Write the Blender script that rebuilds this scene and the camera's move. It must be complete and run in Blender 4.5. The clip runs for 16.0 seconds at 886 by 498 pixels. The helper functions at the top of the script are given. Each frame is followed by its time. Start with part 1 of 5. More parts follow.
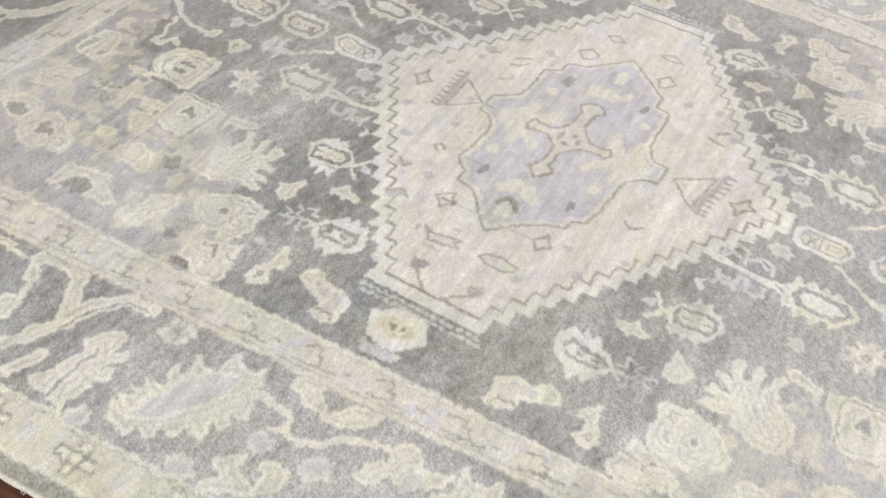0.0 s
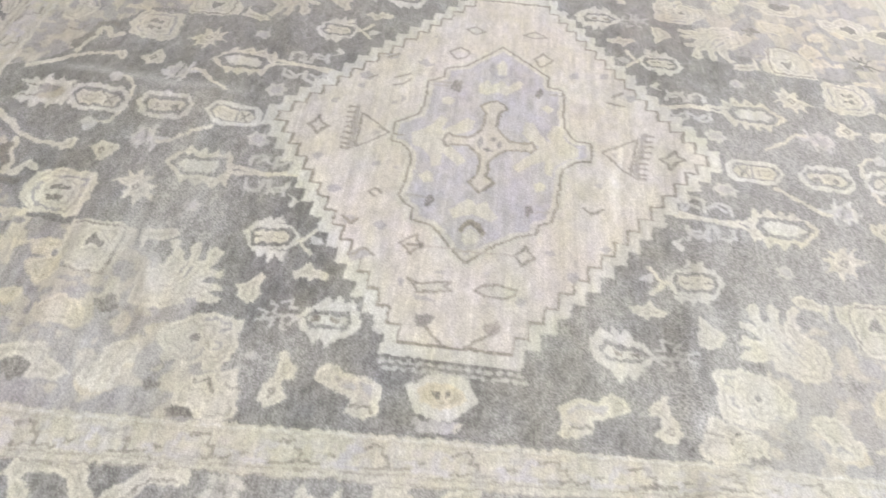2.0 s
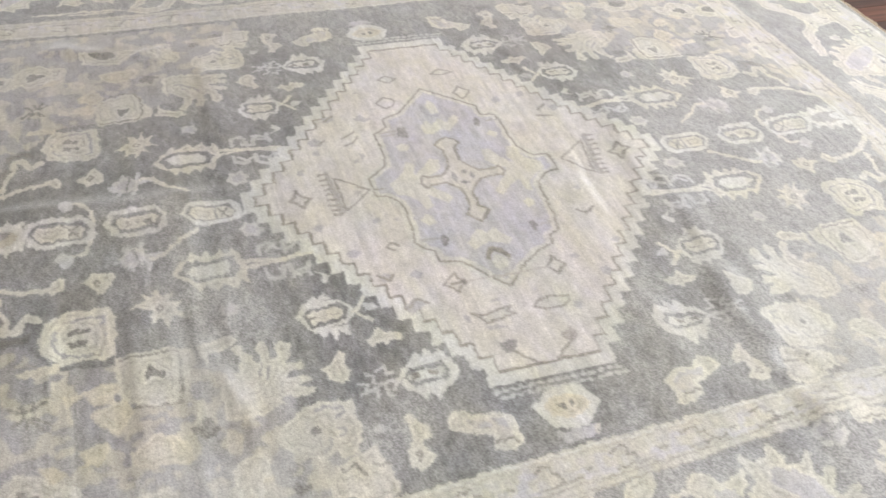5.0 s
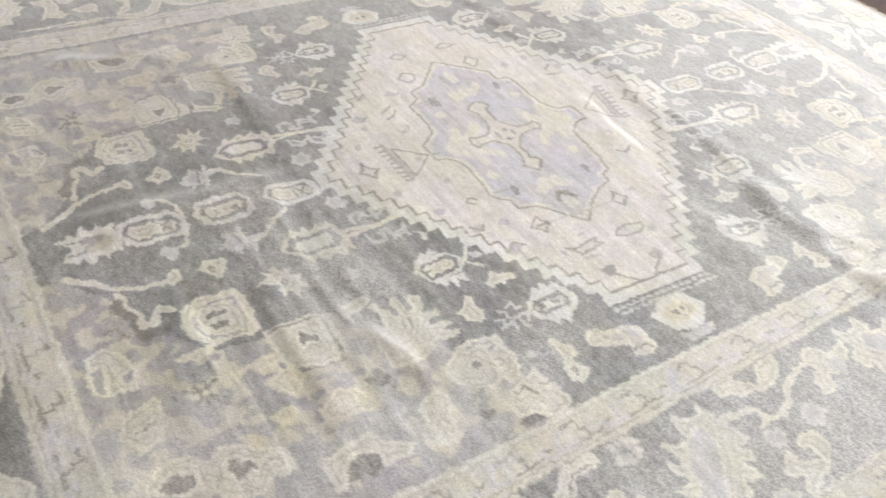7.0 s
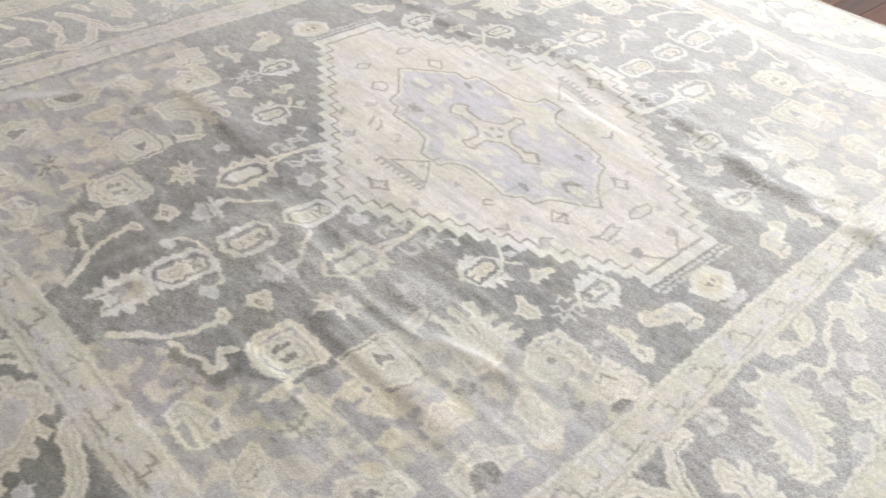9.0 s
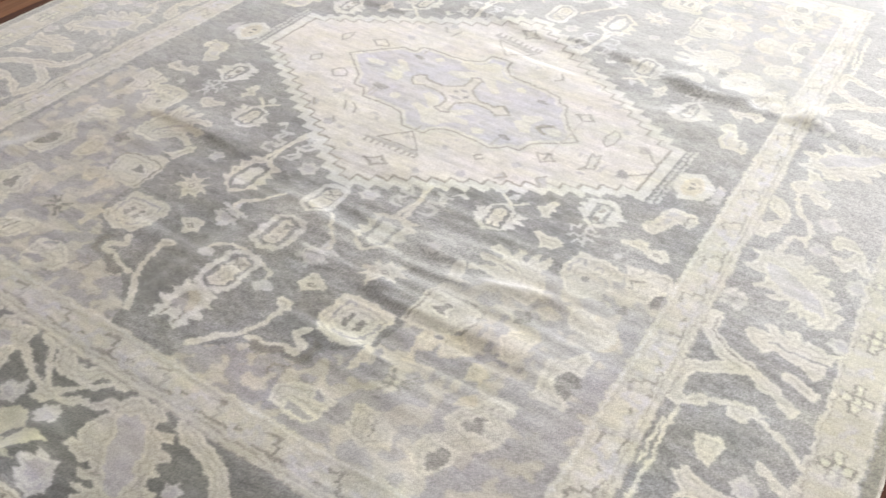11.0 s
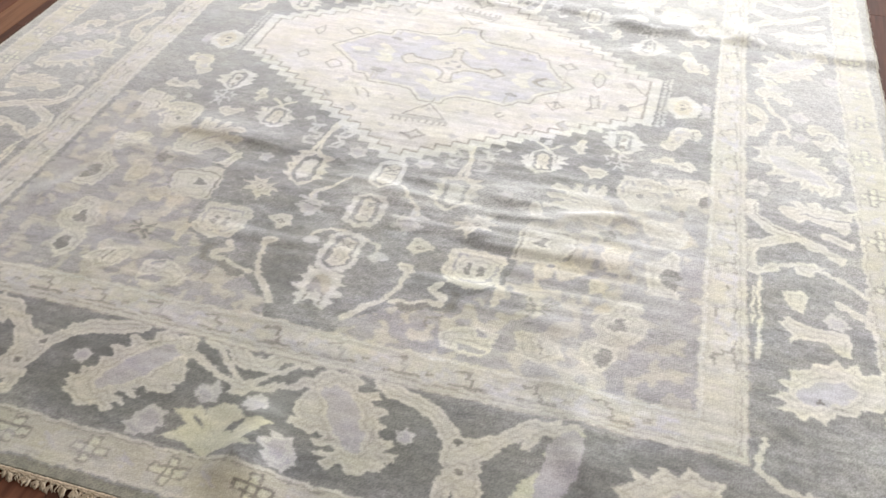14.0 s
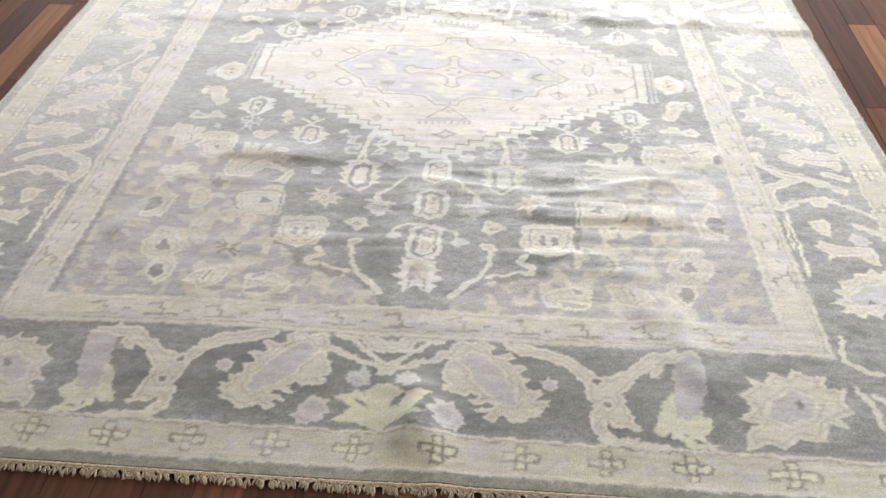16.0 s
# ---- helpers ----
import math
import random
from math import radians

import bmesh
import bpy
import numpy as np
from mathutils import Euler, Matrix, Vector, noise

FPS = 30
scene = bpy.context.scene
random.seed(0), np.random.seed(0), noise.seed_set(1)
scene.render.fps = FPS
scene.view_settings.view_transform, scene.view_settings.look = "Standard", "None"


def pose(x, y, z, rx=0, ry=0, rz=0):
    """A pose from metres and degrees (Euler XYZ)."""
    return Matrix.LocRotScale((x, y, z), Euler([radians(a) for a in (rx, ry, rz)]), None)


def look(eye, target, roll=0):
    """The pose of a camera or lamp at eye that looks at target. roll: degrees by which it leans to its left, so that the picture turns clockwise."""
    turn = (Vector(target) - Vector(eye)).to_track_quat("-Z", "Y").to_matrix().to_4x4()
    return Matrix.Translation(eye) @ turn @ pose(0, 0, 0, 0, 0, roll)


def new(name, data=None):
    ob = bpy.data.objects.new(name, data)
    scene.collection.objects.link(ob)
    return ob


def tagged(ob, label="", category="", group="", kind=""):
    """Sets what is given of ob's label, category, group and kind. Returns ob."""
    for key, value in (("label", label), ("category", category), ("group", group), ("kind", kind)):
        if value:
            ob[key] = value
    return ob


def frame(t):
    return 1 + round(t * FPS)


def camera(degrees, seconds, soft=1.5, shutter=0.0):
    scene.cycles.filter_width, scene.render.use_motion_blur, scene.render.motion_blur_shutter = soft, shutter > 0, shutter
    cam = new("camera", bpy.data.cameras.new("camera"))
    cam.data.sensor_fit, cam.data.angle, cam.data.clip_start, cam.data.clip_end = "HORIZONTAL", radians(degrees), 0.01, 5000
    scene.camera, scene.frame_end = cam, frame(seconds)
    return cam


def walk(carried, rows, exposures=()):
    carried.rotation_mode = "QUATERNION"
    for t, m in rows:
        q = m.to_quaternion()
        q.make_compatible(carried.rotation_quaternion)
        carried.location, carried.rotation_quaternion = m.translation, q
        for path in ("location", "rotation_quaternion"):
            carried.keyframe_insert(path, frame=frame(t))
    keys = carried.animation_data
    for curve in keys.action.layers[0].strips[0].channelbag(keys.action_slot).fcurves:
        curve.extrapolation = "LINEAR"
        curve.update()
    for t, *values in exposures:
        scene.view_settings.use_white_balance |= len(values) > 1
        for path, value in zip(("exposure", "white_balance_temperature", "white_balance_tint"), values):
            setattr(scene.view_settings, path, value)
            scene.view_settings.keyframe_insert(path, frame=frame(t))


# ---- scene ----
cam = camera(52.8, 16.0)
PATH = [
    (0, (1.687, 0.4, 1.327), (0.399, -0.127, -0.11), 8.9),
    (0.5, (1.692, 0.251, 1.321), (0.315, -0.141, -0.075), 7.1),
    (1, (1.709, 0.119, 1.322), (0.287, -0.119, -0.063), 6.6),
    (1.5, (1.702, 0.052, 1.309), (0.263, -0.07, -0.075), 6.4),
    (2, (1.663, -0.059, 1.297), (0.249, -0.086, -0.117), 5.5),
    (2.5, (1.622, -0.14, 1.303), (0.218, -0.07, -0.12), 4.9),
    (3, (1.595, -0.208, 1.3), (0.174, -0.047, -0.098), 4.6),
    (3.5, (1.614, -0.352, 1.288), (0.193, -0.074, -0.092), 3.5),
    (4, (1.67, -0.497, 1.295), (0.245, -0.117, -0.056), 4.3),
    (4.2, (1.689, -0.539, 1.296), (0.261, -0.122, -0.041), 4.0),
    (6.3, (1.57, -0.987, 1.255), (0.226, -0.258, -0.034), 4.7),
    (6.5, (1.583, -1.067, 1.251), (0.257, -0.303, -0.036), 4.2),
    (7, (1.602, -1.215, 1.264), (0.318, -0.373, -0.018), 4.3),
    (7.5, (1.559, -1.295, 1.264), (0.305, -0.419, -0.024), 4.2),
    (8, (1.473, -1.382, 1.266), (0.303, -0.4, -0.026), 4.6),
    (8.5, (1.402, -1.451, 1.276), (0.293, -0.4, -0.013), 5.3),
    (9, (1.351, -1.548, 1.272), (0.281, -0.436, 0.0), 5.5),
    (9.2, (1.323, -1.615, 1.278), (0.29, -0.467, 0.007), 5.6),
    (11.3, (1.19, -1.909, 1.351), (0.37, -0.644, 0.037), -0.6),
    (11.5, (1.166, -1.928, 1.363), (0.362, -0.667, 0.034), -1.0),
    (12, (1.1, -1.981, 1.398), (0.332, -0.735, 0.035), -1.3),
    (12.5, (1.01, -2.152, 1.439), (0.368, -0.828, 0.084), -1.6),
    (13, (0.952, -2.297, 1.45), (0.362, -0.934, 0.111), -1.3),
    (13.5, (0.871, -2.356, 1.45), (0.332, -0.954, 0.129), -0.9),
    (14, (0.72, -2.39, 1.463), (0.278, -0.969, 0.126), -0.7),
    (14.5, (0.581, -2.419, 1.475), (0.209, -1.006, 0.109), -0.7),
    (15, (0.463, -2.455, 1.49), (0.148, -1.028, 0.124), -0.9),
    (15.5, (0.3, -2.601, 1.511), (0.083, -1.111, 0.194), -2.0),
    (16, (0.208, -2.73, 1.52), (0.078, -1.207, 0.229), -0.6),
]
walk(cam, [(t, look(eye, target, roll)) for t, eye, target, roll in PATH], [(0, 0.10, 6500, 10), (0.5, 0.03, 6500, 10), (1.0, 0.08, 6500, 10), (3.5, 0.05, 6500, 10), (4.0, -0.12, 6500, 10), (6.5, 0.02, 6500, 10), (9, 0.03, 6500, 10), (11.5, 0.05, 6500, 10), (12.0, 0.03, 6500, 10), (12.5, 0.10, 6500, 10), (13.5, 0.15, 6500, 10), (15, 0.13, 6500, 10), (16, 0.12, 6500, 10)])

# ---- world and light: daylight from a wide opening beyond the rug's far end, a smaller one in the east wall ----
ROOM_X0, ROOM_X1, ROOM_Y0, ROOM_Y1, ROOM_H = -4.2, 4.2, -5.0, 4.6, 3.1
world = bpy.data.worlds.new("daylight")
scene.world = world
world.use_nodes = True
wn = world.node_tree.nodes
sky = wn.new("ShaderNodeTexSky")
sky.sky_type, sky.sun_disc, sky.sun_elevation, sky.sun_rotation = "NISHITA", False, radians(38), radians(20)
world.node_tree.links.new(sky.outputs[0], wn["Background"].inputs[0])
wn["Background"].inputs[1].default_value = 0.12


def area(name, eye, target, sx, sy, watts, colour):
    lamp = bpy.data.lights.new(name, "AREA")
    lamp.shape, lamp.size, lamp.size_y, lamp.energy, lamp.color = "RECTANGLE", sx, sy, watts, colour
    ob = new(name, lamp)
    ob.matrix_world = look(eye, target)
    return ob


area("window_light_far", (-0.3, ROOM_Y1 - 0.02, 1.9), (-0.3, 0.0, 0.9), 7.2, 2.2, 265, (1.0, 0.99, 0.985))
area("window_light_side", (ROOM_X1 - 0.02, -0.6, 1.9), (0.0, -0.6, 0.6), 4.6, 1.6, 190, (1.0, 0.975, 0.95))


# ---- materials ----
def material(name):
    m = bpy.data.materials.new(name)
    m.use_nodes = True
    nodes, links = m.node_tree.nodes, m.node_tree.links
    return m, nodes, links, nodes["Principled BSDF"]


def coords(nodes, links, scale, source="Object"):
    tc, mp = nodes.new("ShaderNodeTexCoord"), nodes.new("ShaderNodeMapping")
    mp.inputs["Scale"].default_value = scale
    links.new(tc.outputs[source], mp.inputs[0])
    return mp.outputs[0]


def noise_tex(nodes, links, vec, scale, detail=4.0, rough=0.55):
    n = nodes.new("ShaderNodeTexNoise")
    n.inputs["Scale"].default_value, n.inputs["Detail"].default_value, n.inputs["Roughness"].default_value = scale, detail, rough
    links.new(vec, n.inputs["Vector"])
    return n.outputs["Fac"]


def ramp(nodes, links, fac, stops):
    r = nodes.new("ShaderNodeValToRGB")
    r.color_ramp.elements[0].position, r.color_ramp.elements[0].color = stops[0][0], (*stops[0][1], 1)
    r.color_ramp.elements[1].position, r.color_ramp.elements[1].color = stops[-1][0], (*stops[-1][1], 1)
    for p, c in stops[1:-1]:
        e = r.color_ramp.elements.new(p)
        e.color = (*c, 1)
    links.new(fac, r.inputs[0])
    return r.outputs[0]


def mix(nodes, links, kind, fac, a, b):
    n = nodes.new("ShaderNodeMix")
    n.data_type, n.blend_type = "RGBA", kind
    n.inputs[0].default_value = fac if isinstance(fac, float) else 1.0
    if not isinstance(fac, float):
        links.new(fac, n.inputs[0])
    for s, v in ((6, a), (7, b)):
        if isinstance(v, tuple):
            n.inputs[s].default_value = (*v, 1)
        else:
            links.new(v, n.inputs[s])
    return n.outputs[2]


def bump(nodes, links, bsdf, height, strength, distance, before=None):
    b = nodes.new("ShaderNodeBump")
    b.inputs["Strength"].default_value, b.inputs["Distance"].default_value = strength, distance
    links.new(height, b.inputs["Height"])
    if before:
        links.new(before, b.inputs["Normal"])
    links.new(b.outputs[0], bsdf.inputs["Normal"])
    return b.outputs[0]


def grey(v):
    return (v, v, v)


def wool():
    """Knotted wool with a silky lustre; the dyed pattern comes with the mesh."""
    m, nodes, links, b = material("knotted_wool")
    at = nodes.new("ShaderNodeAttribute")
    at.attribute_name = "dye"
    streak = noise_tex(nodes, links, coords(nodes, links, (6, 130, 1)), 1.0, 3)
    c = mix(nodes, links, "MULTIPLY", 1.0, at.outputs["Color"], ramp(nodes, links, streak, [(0.25, grey(0.93)), (0.75, grey(1.06))]))
    speck = noise_tex(nodes, links, coords(nodes, links, (1, 1, 1)), 330, 2, 0.7)
    c = mix(nodes, links, "MULTIPLY", 1.0, c, ramp(nodes, links, speck, [(0.25, grey(0.82)), (0.75, grey(1.17))]))
    cloud = noise_tex(nodes, links, coords(nodes, links, (1, 1, 1)), 7, 5)
    c = mix(nodes, links, "MULTIPLY", 1.0, c, ramp(nodes, links, cloud, [(0.3, (0.93, 0.92, 0.90)), (0.7, (1.05, 1.05, 1.06))]))
    links.new(c, b.inputs["Base Color"])
    gloss = noise_tex(nodes, links, coords(nodes, links, (3, 9, 1)), 3, 4)
    links.new(ramp(nodes, links, gloss, [(0.3, grey(0.52)), (0.7, grey(0.68))]), b.inputs["Roughness"])
    b.inputs["Specular IOR Level"].default_value = 0.55
    b.inputs["Coat Weight"].default_value, b.inputs["Coat Roughness"].default_value, b.inputs["Coat IOR"].default_value = 0.45, 0.60, 1.55
    b.inputs["Sheen Weight"].default_value, b.inputs["Sheen Roughness"].default_value = 0.8, 0.40
    rib = nodes.new("ShaderNodeTexWave")
    rib.inputs["Scale"].default_value, rib.inputs["Distortion"].default_value, rib.inputs["Detail"].default_value = 62, 2.2, 2
    links.new(coords(nodes, links, (1, 0.12, 1)), rib.inputs["Vector"])
    n1 = bump(nodes, links, b, rib.outputs["Fac"], 0.07, 0.002)
    bump(nodes, links, b, speck, 0.35, 0.003, n1)
    return m


def cord():
    m, nodes, links, b = material("cotton_cord")
    v = noise_tex(nodes, links, coords(nodes, links, (1, 1, 1)), 160, 3)
    links.new(ramp(nodes, links, v, [(0.3, (0.30, 0.24, 0.17)), (0.7, (0.52, 0.44, 0.34))]), b.inputs["Base Color"])
    b.inputs["Roughness"].default_value = 0.9
    bump(nodes, links, b, v, 0.6, 0.002)
    return m


def selvedge_wool():
    m, nodes, links, b = material("selvedge_wool")
    v = noise_tex(nodes, links, coords(nodes, links, (40, 160, 40)), 3, 3)
    links.new(ramp(nodes, links, v, [(0.3, (0.36, 0.35, 0.31)), (0.7, (0.56, 0.54, 0.48))]), b.inputs["Base Color"])
    b.inputs["Roughness"].default_value = 0.85
    bump(nodes, links, b, v, 0.8, 0.004)
    return m


def plank_wood():
    """Varnished reddish-brown boards; each board has a tone of its own."""
    m, nodes, links, b = material("plank_wood")
    info = nodes.new("ShaderNodeObjectInfo")
    tone = nodes.new("ShaderNodeAttribute")
    tone.attribute_type, tone.attribute_name = "GEOMETRY", "tone"
    grain = noise_tex(nodes, links, coords(nodes, links, (46, 2.2, 1)), 1.0, 6, 0.62)
    broad = noise_tex(nodes, links, coords(nodes, links, (9, 0.9, 1)), 1.0, 3)
    dark = ramp(nodes, links, grain, [(0.3, (0.036, 0.015, 0.010)), (0.72, (0.105, 0.045, 0.029))])
    red = ramp(nodes, links, grain, [(0.3, (0.070, 0.027, 0.016)), (0.72, (0.16, 0.066, 0.039))])
    gold = ramp(nodes, links, grain, [(0.3, (0.15, 0.066, 0.032)), (0.72, (0.29, 0.145, 0.08))])
    c = mix(nodes, links, "MIX", ramp(nodes, links, tone.outputs["Fac"], [(0.35, grey(0)), (0.55, grey(1))]), dark, red)
    c = mix(nodes, links, "MIX", ramp(nodes, links, tone.outputs["Fac"], [(0.70, grey(0)), (0.85, grey(1))]), c, gold)
    c = mix(nodes, links, "MULTIPLY", 1.0, c, ramp(nodes, links, broad, [(0.3, grey(0.75)), (0.7, grey(1.2))]))
    c = mix(nodes, links, "MULTIPLY", 1.0, c, ramp(nodes, links, info.outputs["Random"], [(0.0, grey(0.85)), (1.0, grey(1.15))]))
    links.new(c, b.inputs["Base Color"])
    links.new(ramp(nodes, links, broad, [(0.3, grey(0.55)), (0.7, grey(0.70))]), b.inputs["Roughness"])
    b.inputs["Specular IOR Level"].default_value = 0.12
    bump(nodes, links, b, grain, 0.12, 0.002)
    return m


def plaster():
    m, nodes, links, b = material("painted_plaster")
    v = noise_tex(nodes, links, coords(nodes, links, (1, 1, 1)), 5, 6)
    links.new(ramp(nodes, links, v, [(0.3, (0.70, 0.68, 0.64)), (0.7, (0.78, 0.77, 0.74))]), b.inputs["Base Color"])
    b.inputs["Roughness"].default_value = 0.85
    bump(nodes, links, b, noise_tex(nodes, links, coords(nodes, links, (1, 1, 1)), 90, 3), 0.15, 0.004)
    return m


WOOL, CORD, SELVEDGE, WOOD, PLASTER = wool(), cord(), selvedge_wool(), plank_wood(), plaster()


# ---- building helpers ----
def part(name, bm, mat, parent=None, label=""):
    me = bpy.data.meshes.new(name)
    bm.to_mesh(me)
    bm.free()
    me.materials.append(mat)
    ob = new(name, me)
    ob.parent = parent
    return tagged(ob, label)


def boxes(*spans):
    bm = bmesh.new()
    for x0, x1, y0, y1, z0, z1 in spans:
        m = Matrix.Translation(((x0 + x1) / 2, (y0 + y1) / 2, (z0 + z1) / 2)) @ Matrix.Diagonal((x1 - x0, y1 - y0, z1 - z0, 1))
        bmesh.ops.create_cube(bm, size=1, matrix=m)
    return bm


# ---- the room: plain walls with two openings, and a ceiling ----
def wall_with_opening(y0, y1, wx0, wx1, wz0, wz1):
    return boxes((ROOM_X0, wx0, y0, y1, 0, ROOM_H), (wx1, ROOM_X1, y0, y1, 0, ROOM_H), (wx0, wx1, y0, y1, 0, wz0), (wx0, wx1, y0, y1, wz1, ROOM_H))


tagged(part("wall_north", wall_with_opening(ROOM_Y1, ROOM_Y1 + 0.2, -3.9, 3.3, 0.8, 3.0), PLASTER), "plain off-white plaster wall with a wide opening", kind="structure")
tagged(part("wall_south", boxes((ROOM_X0, ROOM_X1, ROOM_Y0 - 0.2, ROOM_Y0, 0, ROOM_H)), PLASTER), "plain off-white plaster wall", kind="structure")
tagged(part("wall_west", boxes((ROOM_X0 - 0.2, ROOM_X0, ROOM_Y0 - 0.2, ROOM_Y1 + 0.2, 0, ROOM_H)), PLASTER), "plain off-white plaster wall", kind="structure")
east = boxes(
    (ROOM_X1, ROOM_X1 + 0.2, ROOM_Y0 - 0.2, -2.9, 0, ROOM_H),
    (ROOM_X1, ROOM_X1 + 0.2, 1.7, ROOM_Y1 + 0.2, 0, ROOM_H),
    (ROOM_X1, ROOM_X1 + 0.2, -2.9, 1.7, 0, 1.1),
    (ROOM_X1, ROOM_X1 + 0.2, -2.9, 1.7, 2.7, ROOM_H),
)
tagged(part("wall_east", east, PLASTER), "plain off-white plaster wall with a wide opening", kind="structure")
tagged(part("ceiling", boxes((ROOM_X0 - 0.2, ROOM_X1 + 0.2, ROOM_Y0 - 0.2, ROOM_Y1 + 0.2, ROOM_H, ROOM_H + 0.2)), PLASTER), "plain off-white ceiling", kind="structure")


# ---- the rug's dyes and its knot plan ----
G, C, Y, W = (0.186, 0.187, 0.185), (0.485, 0.470, 0.408), (0.485, 0.453, 0.368), (0.525, 0.525, 0.495)
P, L, E, T = (0.535, 0.512, 0.482), (0.392, 0.381, 0.397), (0.44, 0.44, 0.44), (0.215, 0.20, 0.172)
M = (0.285, 0.278, 0.283)
D, K, V, S = (0.155, 0.148, 0.132), (0.47, 0.445, 0.39), (0.50, 0.50, 0.38), (0.135, 0.132, 0.092)
QUARTERS, ALONG, ACROSS, ONCE = ((1, 1), (-1, 1), (1, -1), (-1, -1)), ((1, 1), (1, -1)), ((1, 1), (-1, 1)), ((1, 1),)
X0, X1, Y0, Y1, STEP = -1.445, 1.32, -1.68, 1.59, 0.0029
NX, NY = round((X1 - X0) / STEP) + 1, round((Y1 - Y0) / STEP) + 1
rng = np.random.default_rng(7)


def smooth_noise(cx, cy):
    """Even noise from -1 to 1 over the rug, with lumps about cx by cy metres large."""
    w, h = int((X1 - X0) / cx) + 4, int((Y1 - Y0) / cy) + 4
    grid = rng.uniform(-1, 1, (h, w))
    fx, fy = np.arange(NX) * STEP / cx, np.arange(NY) * STEP / cy
    ix, iy = fx.astype(int), fy.astype(int)
    ax, ay = fx - ix, fy - iy
    ax, ay = ax * ax * (3 - 2 * ax), ay * ay * (3 - 2 * ay)
    rows = grid[iy] * (1 - ay)[:, None] + grid[iy + 1] * ay[:, None]
    return rows[:, ix] * (1 - ax) + rows[:, ix + 1] * ax


PX, PY = np.meshgrid(np.linspace(X0, X1, NX), np.linspace(Y0, Y1, NY))
DEPTH = np.minimum(1.35 - np.abs(PX), 1.68 - np.abs(PY))
BORDER = np.where((DEPTH < 0.39) & (DEPTH > 0.13), 1.0, 0.0)
KX = PX + 0.0022 * smooth_noise(0.03, 0.03) + (0.0016 + 0.0015 * BORDER) * smooth_noise(0.011, 0.011) + 0.003 * BORDER * smooth_noise(0.026, 0.026)
KY = PY + 0.0022 * smooth_noise(0.03, 0.03) + (0.0016 + 0.0015 * BORDER) * smooth_noise(0.011, 0.011) + 0.003 * BORDER * smooth_noise(0.026, 0.026)
origin_x = west = 0.0
dye = np.empty((NY, NX, 3))
dye[:] = G


def window(x0, x1, y0, y1):
    i0, i1 = int((x0 - X0) / STEP) - 2, int((x1 - X0) / STEP) + 4
    j0, j1 = int((y0 - Y0) / STEP) - 2, int((y1 - Y0) / STEP) + 4
    return slice(max(j0, 0), max(j1, 0)), slice(max(i0, 0), max(i1, 0))


def fill(mirror, colour, mm):
    """Dye the inside of a polygon, given in mm from the rug's centre, and its mirror images."""
    pts = np.array(mm).reshape(-1, 2) / 1000
    if colour == E and len(pts) > 5:
        # small rosettes: six ragged petals round a pale blue heart
        mid = pts.mean(0)
        reach = np.hypot(*(pts - mid).T).mean()
        turns = np.linspace(0, 2 * np.pi, 37)[:-1]
        wave = reach * (0.95 + 0.13 * np.cos(6 * turns + 40 * mid[0]) + 0.07 * np.cos(11 * turns))
        pts = mid + np.c_[wave * np.cos(turns), wave * np.sin(turns)]
        fill(mirror, (0.455, 0.45, 0.43), 1000 * pts.ravel())
        pts, colour = mid + (pts - mid) * 0.6, (0.36, 0.35, 0.365)
    for sx, sy in mirror:
        q = pts * (sx, sy) + (origin_x - (west if sx < 0 else 0), 0)
        (x0, y0), (x1, y1) = q.min(0), q.max(0)
        win = window(x0, x1, y0, y1)
        x, y = KX[win], KY[win]
        inside = np.zeros(x.shape, bool)
        for (ax, ay), (bx, by) in zip(q, np.roll(q, -1, 0)):
            if ay != by:
                inside ^= ((ay > y) != (by > y)) & (x < (bx - ax) * (y - ay) / (by - ay) + ax)
        dye[win][inside] = colour


def line(mirror, colour, wide, mm):
    """Dye a line, wide mm across."""
    pts = np.array(mm).reshape(-1, 2) / 1000
    r = (wide + 1.5) / 2000
    for sx, sy in mirror:
        q = pts * (sx, sy) + (origin_x - (west if sx < 0 else 0), 0)
        for (ax, ay), (bx, by) in zip(q[:-1], q[1:]):
            win = window(min(ax, bx) - r, max(ax, bx) + r, min(ay, by) - r, max(ay, by) + r)
            x, y = KX[win], KY[win]
            l2 = (bx - ax) ** 2 + (by - ay) ** 2 + 1e-9
            k = np.clip(((x - ax) * (bx - ax) + (y - ay) * (by - ay)) / l2, 0, 1)
            near = (x - ax - k * (bx - ax)) ** 2 + (y - ay - k * (by - ay)) ** 2 < r * r
            dye[win][near] = colour


def stepped(half_u, half_v, flat_u, flat_v, steps):
    """A long six-sided figure with stepped edges, leaning a little: flat_v half the blunt ends' length, flat_u half the side tips' width."""
    us, vs = np.linspace(flat_u, half_u, steps + 1), np.linspace(half_v, flat_v, steps + 1)
    quarter = [(us[0], vs[0])]
    for n in range(steps):
        quarter += [(us[n], vs[n + 1]), (us[n + 1], vs[n + 1])]
    whole = quarter + [(u, -v) for u, v in quarter[::-1]] + [(-u, -v) for u, v in quarter] + [(-u, v) for u, v in quarter[::-1]]
    return [1000 * c for u, v in whole for c in (u, v - 0.052 * u - 0.002)]


